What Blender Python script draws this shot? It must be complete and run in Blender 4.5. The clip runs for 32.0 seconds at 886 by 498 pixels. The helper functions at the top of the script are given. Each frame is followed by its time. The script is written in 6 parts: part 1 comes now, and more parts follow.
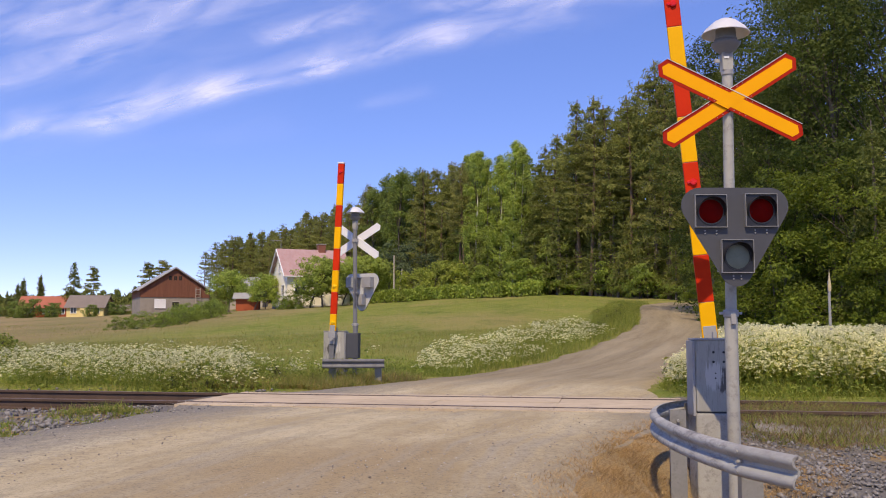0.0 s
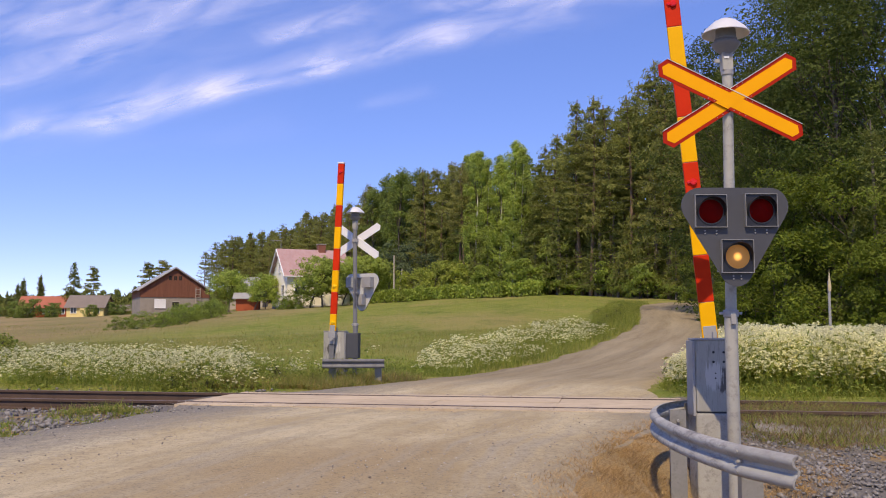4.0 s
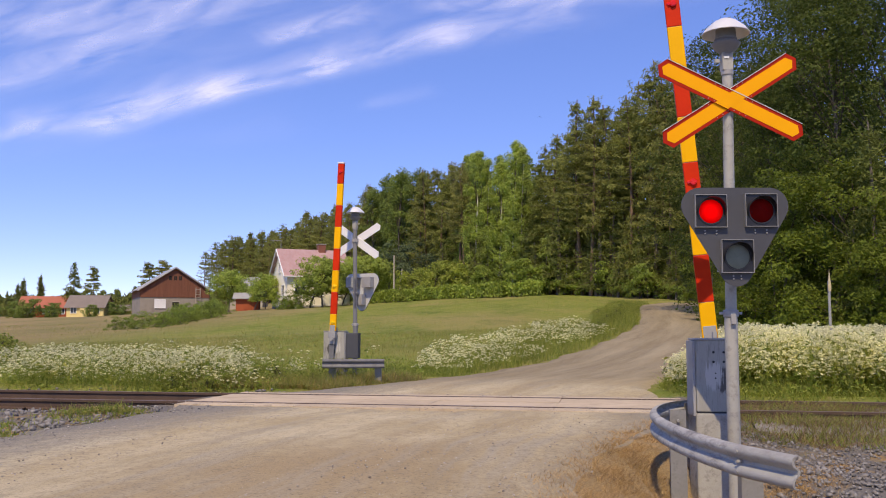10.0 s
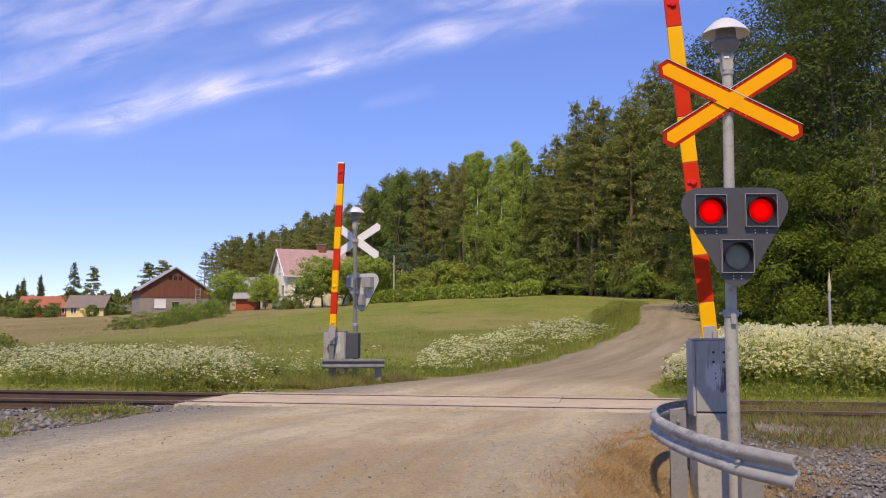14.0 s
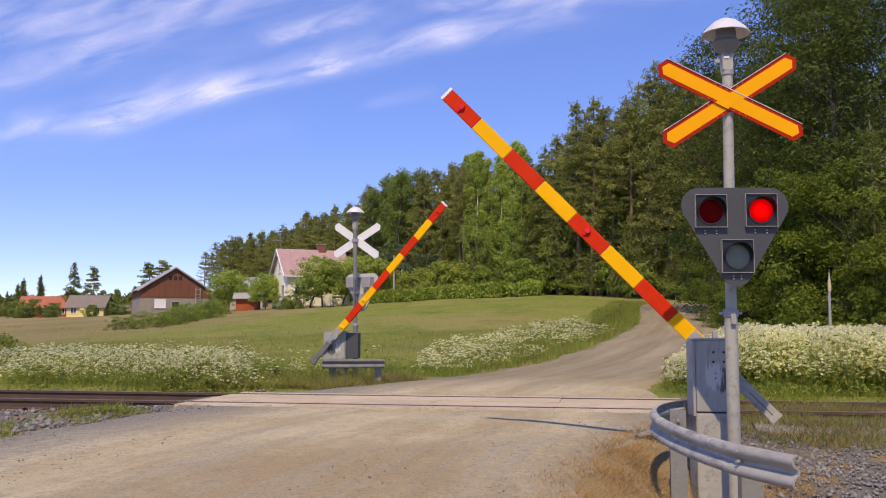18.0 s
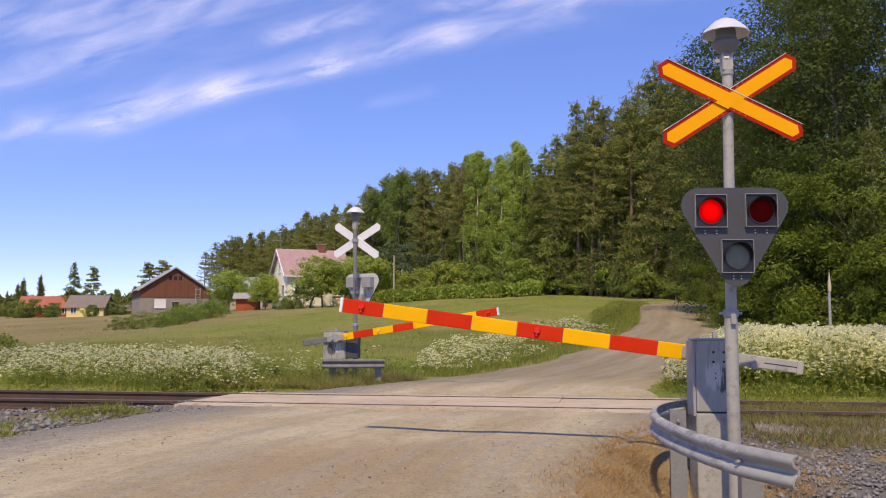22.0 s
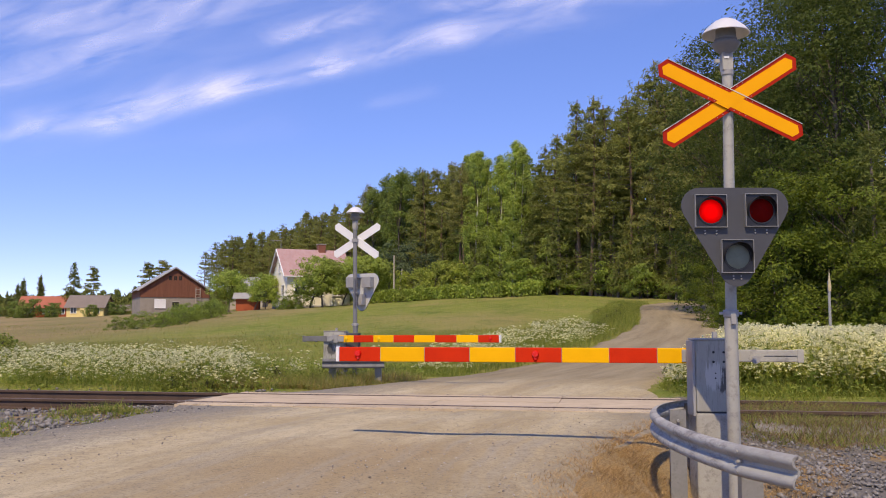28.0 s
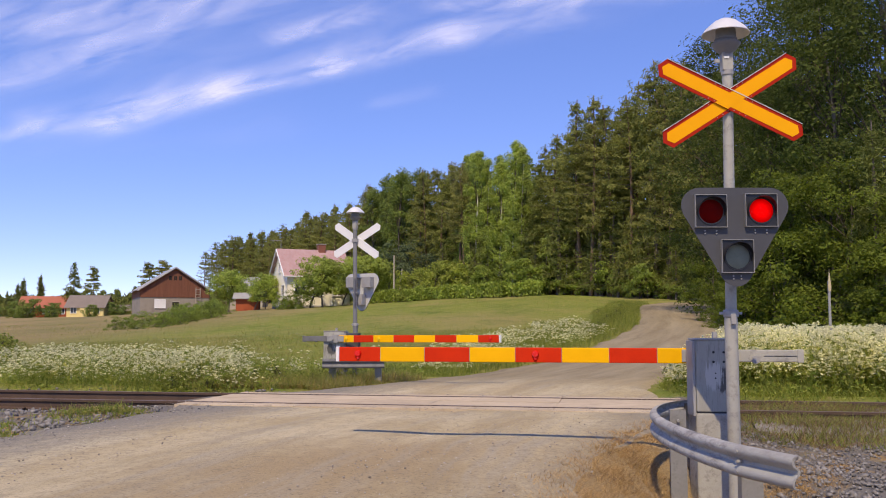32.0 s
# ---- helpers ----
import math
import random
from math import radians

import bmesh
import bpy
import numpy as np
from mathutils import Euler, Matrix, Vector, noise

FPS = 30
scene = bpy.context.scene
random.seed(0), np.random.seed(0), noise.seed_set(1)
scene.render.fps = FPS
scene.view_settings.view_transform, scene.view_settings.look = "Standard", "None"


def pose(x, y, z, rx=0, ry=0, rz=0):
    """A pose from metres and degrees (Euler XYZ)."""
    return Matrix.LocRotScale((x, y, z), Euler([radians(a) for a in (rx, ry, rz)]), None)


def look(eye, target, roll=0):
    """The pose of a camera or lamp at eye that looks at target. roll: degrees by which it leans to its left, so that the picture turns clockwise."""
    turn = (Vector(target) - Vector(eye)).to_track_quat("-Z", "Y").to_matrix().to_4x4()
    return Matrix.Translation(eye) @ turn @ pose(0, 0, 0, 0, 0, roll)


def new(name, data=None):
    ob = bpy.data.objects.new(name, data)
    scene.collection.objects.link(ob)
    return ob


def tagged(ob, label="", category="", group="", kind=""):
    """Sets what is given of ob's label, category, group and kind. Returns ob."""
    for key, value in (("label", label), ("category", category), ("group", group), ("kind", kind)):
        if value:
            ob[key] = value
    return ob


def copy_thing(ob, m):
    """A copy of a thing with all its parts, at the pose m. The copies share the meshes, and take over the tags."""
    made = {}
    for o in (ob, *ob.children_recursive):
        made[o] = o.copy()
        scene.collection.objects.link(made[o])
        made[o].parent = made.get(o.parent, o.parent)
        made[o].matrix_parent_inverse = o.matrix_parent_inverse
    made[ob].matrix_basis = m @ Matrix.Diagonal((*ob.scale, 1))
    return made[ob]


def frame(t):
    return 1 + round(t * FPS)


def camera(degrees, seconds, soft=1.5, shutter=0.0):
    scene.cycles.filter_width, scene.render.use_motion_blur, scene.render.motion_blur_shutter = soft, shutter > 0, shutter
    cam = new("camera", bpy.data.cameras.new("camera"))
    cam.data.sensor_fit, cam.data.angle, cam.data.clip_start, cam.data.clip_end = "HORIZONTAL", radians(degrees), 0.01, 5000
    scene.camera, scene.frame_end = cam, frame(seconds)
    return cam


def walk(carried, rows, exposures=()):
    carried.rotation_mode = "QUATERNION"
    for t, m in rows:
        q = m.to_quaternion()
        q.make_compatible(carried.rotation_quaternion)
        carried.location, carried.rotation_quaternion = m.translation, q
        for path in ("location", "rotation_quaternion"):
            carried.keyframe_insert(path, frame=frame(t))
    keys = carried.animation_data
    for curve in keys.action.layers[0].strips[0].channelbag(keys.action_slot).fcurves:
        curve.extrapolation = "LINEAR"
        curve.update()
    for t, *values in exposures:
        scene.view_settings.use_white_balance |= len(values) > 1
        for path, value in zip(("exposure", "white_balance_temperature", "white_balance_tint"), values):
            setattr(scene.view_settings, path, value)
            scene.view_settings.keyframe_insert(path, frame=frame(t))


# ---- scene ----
# The camera stands still on the road in front of the crossing.
cam = camera(52.2, 32.0, 1.0)
walk(cam, [(0.0, look((0, 0, 1.035), (0, 10, 1.90375))), (32.0, look((0, 0, 1.035), (0, 10, 1.90375)))],
     exposures=[(0.0, -0.04, 7100, 21), (32.0, -0.04, 7100, 21)])

# ---- world and sun ----
SUN_EL, SUN_AZ = 54.0, 192.0
world = bpy.data.worlds.new("world")
scene.world = world
world.use_nodes = True
wn = world.node_tree
bg = wn.nodes["Background"]
sky = wn.nodes.new("ShaderNodeTexSky")
sky.sky_type = "NISHITA"
sky.sun_disc = False
sky.sun_elevation, sky.sun_rotation = radians(SUN_EL), radians(SUN_AZ)
sky.altitude, sky.air_density, sky.dust_density, sky.ozone_density = 100, 0.61, 0.0, 7.0
deep = wn.nodes.new("ShaderNodeHueSaturation")
deep.inputs["Hue"].default_value, deep.inputs["Saturation"].default_value = 0.522, 1.41
soft_sky = wn.nodes.new("ShaderNodeGamma")
soft_sky.inputs[1].default_value = 0.58
wn.links.new(sky.outputs[0], soft_sky.inputs[0])
wn.links.new(soft_sky.outputs[0], deep.inputs["Color"])
wn.links.new(deep.outputs[0], bg.inputs[0])
bg.inputs[1].default_value = 0.43
sun = new("sun", bpy.data.lights.new("sun", "SUN"))
sun.data.energy, sun.data.angle, sun.data.color = 4.1, radians(0.53), (1.0, 0.88, 0.60)
to_sun = Vector((math.sin(radians(SUN_AZ)) * math.cos(radians(SUN_EL)), math.cos(radians(SUN_AZ)) * math.cos(radians(SUN_EL)), math.sin(radians(SUN_EL))))
sun.matrix_world = Matrix.Translation((0, 0, 40)) @ to_sun.to_track_quat("Z", "Y").to_matrix().to_4x4()

# ---- materials ----
def nodes_of(name):
    m = bpy.data.materials.new(name)
    m.use_nodes = True
    t = m.node_tree
    return m, t, t.nodes["Principled BSDF"]


def mixed(t, fac, a, b):
    n = t.nodes.new("ShaderNodeMix")
    n.data_type = "RGBA"
    for sock, v in ((n.inputs[0], fac), (n.inputs[6], a), (n.inputs[7], b)):
        if hasattr(v, "is_linked"):
            t.links.new(v, sock)
        elif sock.type == "VALUE":
            sock.default_value = v
        else:
            sock.default_value = (*v, 1)
    return n.outputs[2]


def noise_of(t, coord, scale, detail=4.0, rough=0.6, stretch=None):
    if stretch:
        mp = t.nodes.new("ShaderNodeMapping")
        mp.inputs["Scale"].default_value = stretch
        t.links.new(coord, mp.inputs[0])
        coord = mp.outputs[0]
    n = t.nodes.new("ShaderNodeTexNoise")
    n.inputs["Scale"].default_value, n.inputs["Detail"].default_value, n.inputs["Roughness"].default_value = scale, detail, rough
    t.links.new(coord, n.inputs["Vector"])
    return n.outputs["Fac"]


def ramp(t, fac, lo, hi):
    n = t.nodes.new("ShaderNodeMapRange")
    n.inputs[1].default_value, n.inputs[2].default_value = lo, hi
    t.links.new(fac, n.inputs[0])
    return n.outputs[0]


def bump(t, height, strength, dist, out):
    n = t.nodes.new("ShaderNodeBump")
    n.inputs["Strength"].default_value, n.inputs["Distance"].default_value = strength, dist
    t.links.new(height, n.inputs["Height"])
    t.links.new(n.outputs[0], out)


def surface(name, a, b, big=1.5, fine=40.0, rough=0.7, metal=0.0, relief=0.3, depth=0.003, dirt=None, dirt_at=(0.55, 0.8), stretch=None, each=0.0, spec=0.5):
    """Paint, metal, stone or wood: two colours by a broad and a fine noise, dirt, relief and a difference from piece to piece."""
    m, t, p = nodes_of(name)
    co = t.nodes.new("ShaderNodeTexCoord").outputs["Object"]
    n1, n2 = noise_of(t, co, big, 3, 0.6, stretch), noise_of(t, co, fine, 5, 0.7, stretch)
    add = t.nodes.new("ShaderNodeMath")
    add.operation = "MULTIPLY_ADD"
    t.links.new(n2, add.inputs[0])
    add.inputs[1].default_value = 0.5
    t.links.new(n1, add.inputs[2])
    c = mixed(t, ramp(t, add.outputs[0], 0.45, 1.05), a, b)
    if dirt:
        c = mixed(t, ramp(t, noise_of(t, co, big * 2.3, 6, 0.75, stretch), *dirt_at), c, dirt)
    if each:
        oi = t.nodes.new("ShaderNodeObjectInfo")
        hs = t.nodes.new("ShaderNodeHueSaturation")
        mr = ramp(t, oi.outputs["Random"], 0, 1)
        mr.node.inputs[3].default_value, mr.node.inputs[4].default_value = 1 - each, 1 + each
        t.links.new(mr, hs.inputs["Value"])
        t.links.new(c, hs.inputs["Color"])
        c = hs.outputs[0]
    t.links.new(c, p.inputs["Base Color"])
    p.inputs["Roughness"].default_value, p.inputs["Metallic"].default_value = rough, metal
    p.inputs["Specular IOR Level"].default_value = spec
    if relief:
        bump(t, n2, relief, depth, p.inputs["Normal"])
    return m


def leafy(name, a, b, c=None, see=0.35, rough=0.6):
    """Leaves: colour differs from leaf to leaf; some light comes through."""
    m, t, p = nodes_of(name)
    geo = t.nodes.new("ShaderNodeNewGeometry")
    oi = t.nodes.new("ShaderNodeObjectInfo")
    col = mixed(t, geo.outputs["Random Per Island"], a, b)
    if c:
        col = mixed(t, ramp(t, oi.outputs["Random"], 0.2, 1.2), col, c)
    big = ramp(t, noise_of(t, geo.outputs["Position"], 0.5, 3), 0.3, 0.7)
    big.node.inputs[3].default_value, big.node.inputs[4].default_value = 0.75, 1.25
    hs = t.nodes.new("ShaderNodeHueSaturation")
    t.links.new(big, hs.inputs["Value"])
    t.links.new(col, hs.inputs["Color"])
    t.links.new(hs.outputs[0], p.inputs["Base Color"])
    p.inputs["Roughness"].default_value = rough
    p.inputs["Specular IOR Level"].default_value = 0.10
    thin = t.nodes.new("ShaderNodeHueSaturation")
    thin.inputs["Value"].default_value = 2 * see
    t.links.new(hs.outputs[0], thin.inputs["Color"])
    tr = t.nodes.new("ShaderNodeBsdfTranslucent")
    t.links.new(thin.outputs[0], tr.inputs[0])
    add = t.nodes.new("ShaderNodeAddShader")
    t.links.new(p.outputs[0], add.inputs[0])
    t.links.new(tr.outputs[0], add.inputs[1])
    t.links.new(add.outputs[0], t.nodes["Material Output"].inputs[0])
    return m


galv = surface("galvanised steel", (0.31, 0.305, 0.270), (0.43, 0.42, 0.37), 4, 50, 0.65, 0.05, 0.15, 0.002, (0.15, 0.15, 0.145), (0.52, 0.78))
galv_dull = surface("weathered zinc", (0.28, 0.275, 0.265), (0.38, 0.375, 0.36), 5, 50, 0.6, 0.2, 0.15, 0.002, (0.22, 0.20, 0.18), (0.6, 0.85))
grey_dark = surface("dark grey paint", (0.10, 0.105, 0.12), (0.125, 0.13, 0.145), 3, 60, 0.5, 0, 0.08, 0.001)
black = surface("black plastic", (0.012, 0.012, 0.014), (0.02, 0.02, 0.022), 8, 60, 0.45, 0, 0.1, 0.001)
white_paint = surface("white paint", (0.72, 0.72, 0.72), (0.80, 0.80, 0.79), 3, 40, 0.5, 0, 0.1, 0.001, (0.5, 0.5, 0.47), (0.65, 0.9))
sign_yellow = surface("yellow sheeting", (0.86, 0.36, 0.002), (0.92, 0.41, 0.003), 3, 80, 0.5, 0, 0.05, 0.0005, spec=0.12)
sign_red = surface("red sheeting", (0.36, 0.016, 0.004), (0.43, 0.021, 0.005), 3, 80, 0.5, 0, 0.05, 0.0005, spec=0.12)
boom_yellow = surface("boom yellow", (0.84, 0.42, 0.002), (0.92, 0.47, 0.004), 5, 60, 0.5, 0, 0.06, 0.0006, (0.66, 0.32, 0.01), (0.68, 0.9), each=0.06, spec=0.12)
lamp_amber = surface("yellow boom lamp glass", (0.85, 0.52, 0.01), (0.92, 0.58, 0.02), 9, 60, 0.2, 0, 0, 0.001)
boom_red = surface("boom red", (0.54, 0.025, 0.003), (0.64, 0.034, 0.004), 5, 60, 0.5, 0, 0.06, 0.0006, (0.44, 0.03, 0.01), (0.68, 0.9), each=0.08, spec=0.12)
concrete = surface("concrete", (0.30, 0.29, 0.255), (0.43, 0.42, 0.37), 4, 70, 0.9, 0, 0.4, 0.004, (0.15, 0.14, 0.12), (0.50, 0.74))
panel_tan = surface("dusty crossing concrete", (0.42, 0.335, 0.225), (0.57, 0.465, 0.325), 1.0, 30, 0.9, 0, 0.5, 0.006, (0.30, 0.235, 0.17), (0.50, 0.80), each=0.07)
rail_rust = surface("rusted rail", (0.065, 0.040, 0.028), (0.115, 0.072, 0.050), 4, 60, 0.75, 0.2, 0.4, 0.002)
rail_top = surface("worn rail head", (0.15, 0.115, 0.09), (0.24, 0.19, 0.155), 4, 30, 0.55, 0.35, 0.1, 0.001)
sleeper_wood = surface("tarred sleeper", (0.06, 0.045, 0.035), (0.12, 0.095, 0.075), 3, 25, 0.85, 0, 0.5, 0.006, stretch=(1, 8, 8), each=0.15)
stone = surface("ballast stone", (0.16, 0.145, 0.12), (0.28, 0.255, 0.215), 14, 60, 0.9, 0, 0.3, 0.004)
bark_pine = surface("pine bark", (0.21, 0.130, 0.078), (0.14, 0.102, 0.076), 0.6, 6, 0.9, 0, 0.6, 0.03)
bark_grey = surface("grey bark", (0.11, 0.09, 0.075), (0.20, 0.17, 0.14), 1.5, 12, 0.9, 0, 0.6, 0.02)
bark_twig = surface("dark twigs", (0.05, 0.04, 0.03), (0.09, 0.07, 0.05), 2, 12, 0.9, 0, 0)
bark_birch = surface("birch bark", (0.55, 0.53, 0.49), (0.70, 0.68, 0.64), 2, 9, 0.8, 0, 0.2, 0.01, (0.05, 0.045, 0.04), (0.58, 0.66), stretch=(1, 1, 3))
pine_leaf = leafy("pine needles", (0.092, 0.106, 0.025), (0.192, 0.205, 0.056), (0.152, 0.152, 0.045), 0.42)
spruce_leaf = leafy("spruce needles", (0.071, 0.092, 0.023), (0.146, 0.163, 0.042), (0.122, 0.129, 0.035), 0.35)
birch_leaf = leafy("birch leaves", (0.133, 0.185, 0.029), (0.231, 0.272, 0.064), (0.179, 0.216, 0.048), 0.5)
aspen_leaf = leafy("aspen leaves", (0.076, 0.112, 0.024), (0.150, 0.186, 0.041), (0.103, 0.133, 0.033), 0.45)
bush_leaf = leafy("bush leaves", (0.084, 0.125, 0.019), (0.167, 0.209, 0.039), (0.115, 0.151, 0.032), 0.5)
alder_leaf = leafy("alder leaves", (0.033, 0.049, 0.009), (0.073, 0.092, 0.019), (0.047, 0.061, 0.014), 0.45)
rowan_leaf = leafy("rowan leaves", (0.052, 0.077, 0.007), (0.110, 0.136, 0.018), (0.079, 0.103, 0.014), 0.5)
light_leaf = leafy("light shrub leaves", (0.123, 0.157, 0.023), (0.207, 0.228, 0.051), None, 0.5)
willow_leaf = leafy("grey green leaves", (0.066, 0.092, 0.046), (0.106, 0.135, 0.066), None, 0.3)
grass_leaf = leafy("grass blades", (0.076, 0.111, 0.016), (0.200, 0.203, 0.046), None, 0.45)
weed_leaf = leafy("weed leaves", (0.085, 0.130, 0.016), (0.210, 0.225, 0.050), None, 0.5)
field_leaf = leafy("meadow grass", (0.125, 0.146, 0.026), (0.218, 0.190, 0.068), None, 0.45)
dry_leaf = leafy("dry grass", (0.180, 0.108, 0.043), (0.432, 0.296, 0.135), None, 0.25)
brown_leaf = leafy("withered weeds", (0.085, 0.056, 0.027), (0.204, 0.149, 0.068), None, 0.3)
umbel_white = leafy("white umbels", (0.391, 0.380, 0.209), (0.509, 0.491, 0.318), None, 0.4)


def stained_steel():
    """Zinc-coated box: a dark damp blotch low down and pale lime runs above it."""
    m = surface("stained box steel", (0.29, 0.285, 0.250), (0.41, 0.40, 0.35), 2.2, 50, 0.65, 0.05, 0.15, 0.002, (0.14, 0.135, 0.12), (0.52, 0.75), stretch=(3.0, 3.0, 0.5))
    t = m.node_tree
    p = t.nodes["Principled BSDF"]
    c = p.inputs["Base Color"].links[0].from_socket
    co = t.nodes.new("ShaderNodeTexCoord").outputs["Object"]
    def blot(at, size, wild, scale, stretch=None):
        put = t.nodes.new("ShaderNodeMapping")
        put.vector_type = "TEXTURE"
        put.inputs["Location"].default_value, put.inputs["Scale"].default_value = at, size
        t.links.new(co, put.inputs[0])
        far = t.nodes.new("ShaderNodeVectorMath")
        far.operation = "LENGTH"
        t.links.new(put.outputs[0], far.inputs[0])
        add = t.nodes.new("ShaderNodeMath")
        add.operation = "MULTIPLY_ADD"
        t.links.new(noise_of(t, co, scale, 6, 0.7, stretch), add.inputs[0])
        add.inputs[1].default_value = wild
        t.links.new(far.outputs["Value"], add.inputs[2])
        return ramp(t, add.outputs[0], 0.5 * wild + 1.0, 0.5 * wild + 0.75)
    c = mixed(t, blot((0.10, 0.0, 0.60), (0.11, 9.0, 0.12), 1.6, 14, (1, 1, 0.5)), c, (0.085, 0.083, 0.075))
    c = mixed(t, blot((-0.01, 0.0, 0.62), (0.07, 9.0, 0.12), 3.2, 16, (2.2, 2.2, 0.14)), c, (0.50, 0.49, 0.45))
    t.links.new(c, p.inputs["Base Color"])
    return m


def ground_material():
    """Meadow: green and straw patches, browner where mown."""
    m, t, p = nodes_of("meadow")
    co = t.nodes.new("ShaderNodeTexCoord").outputs["Object"]
    n1, n2, n3 = noise_of(t, co, 0.06, 4, 0.6, (1, 0.5, 1)), noise_of(t, co, 1.1, 5, 0.7), noise_of(t, co, 14, 4, 0.8)
    c = mixed(t, ramp(t, n2, 0.3, 0.7), (0.150, 0.210, 0.030), (0.270, 0.285, 0.060))
    c = mixed(t, ramp(t, n1, 0.46, 0.66), c, (0.330, 0.262, 0.115))
    c = mixed(t, ramp(t, noise_of(t, co, 0.35, 5, 0.65, (1, 0.45, 1)), 0.48, 0.72), c, (0.105, 0.165, 0.024))
    c = mixed(t, ramp(t, n3, 0.46, 0.85), c, (0.075, 0.100, 0.020))
    c = mixed(t, ramp(t, noise_of(t, co, 2.2, 7, 0.8, (1, 0.5, 1)), 0.48, 0.72), c, (0.31, 0.26, 0.10))
    sep = t.nodes.new("ShaderNodeSeparateXYZ")
    t.links.new(co, sep.inputs[0])
    # the field to the west has been mown and is straw coloured
    mown = t.nodes.new("ShaderNodeMath")
    mown.operation = "MULTIPLY_ADD"
    t.links.new(n2, mown.inputs[0])
    mown.inputs[1].default_value = 6.0
    t.links.new(sep.outputs["X"], mown.inputs[2])
    fac = ramp(t, mown.outputs[0], -9.0, -19.0)
    far = ramp(t, sep.outputs["Y"], 25.0, 34.0)
    both = t.nodes.new("ShaderNodeMath")
    both.operation = "MULTIPLY"
    t.links.new(fac, both.inputs[0])
    t.links.new(far, both.inputs[1])
    half = t.nodes.new("ShaderNodeMath")
    half.operation = "MULTIPLY"
    t.links.new(both.outputs[0], half.inputs[0])
    half.inputs[1].default_value = 0.95
    c = mixed(t, half.outputs[0], c, mixed(t, ramp(t, noise_of(t, co, 0.16, 5, 0.65, (1, 0.3, 1)), 0.38, 0.62), (0.310, 0.232, 0.120), (0.215, 0.190, 0.080)))
    # gravel and thin dry grass on the camera's side of the track
    dot = t.nodes.new("ShaderNodeVectorMath")
    dot.operation = "DOT_PRODUCT"
    t.links.new(co, dot.inputs[0])
    dot.inputs[1].default_value = (0.1867, 0.9824, 0)
    wob = t.nodes.new("ShaderNodeMath")
    wob.operation = "MULTIPLY_ADD"
    t.links.new(n2, wob.inputs[0])
    wob.inputs[1].default_value = 1.4
    t.links.new(dot.outputs["Value"], wob.inputs[2])
    n4, n5 = noise_of(t, co, 2.2, 5, 0.7), noise_of(t, co, 45, 4, 0.75)
    g = mixed(t, ramp(t, n5, 0.32, 0.7), (0.11, 0.103, 0.094), (0.25, 0.236, 0.216))
    g = mixed(t, ramp(t, n4, 0.48, 0.66), g, (0.30, 0.205, 0.095))
    g = mixed(t, ramp(t, noise_of(t, co, 1.3, 5, 0.7), 0.58, 0.7), g, (0.13, 0.15, 0.04))
    east = ramp(t, sep.outputs["X"], 3.0, 1.8)
    west = ramp(t, sep.outputs["X"], -1.6, -0.6)
    strip = t.nodes.new("ShaderNodeMath")
    strip.operation = "MULTIPLY"
    t.links.new(east, strip.inputs[0])
    t.links.new(west, strip.inputs[1])
    straw = mixed(t, ramp(t, n5, 0.35, 0.65), (0.20, 0.132, 0.066), (0.46, 0.340, 0.170))
    straw = mixed(t, ramp(t, noise_of(t, co, 3.0, 6, 0.75), 0.56, 0.72), straw, (0.22, 0.185, 0.145))
    g = mixed(t, strip.outputs[0], g, straw)
    c = mixed(t, ramp(t, wob.outputs[0], 15.4, 14.9), c, g)
    t.links.new(c, p.inputs["Base Color"])
    p.inputs["Roughness"].default_value = 0.95
    p.inputs["Specular IOR Level"].default_value = 0.1
    bump(t, n3, 0.9, 0.05, p.inputs["Normal"])
    return m


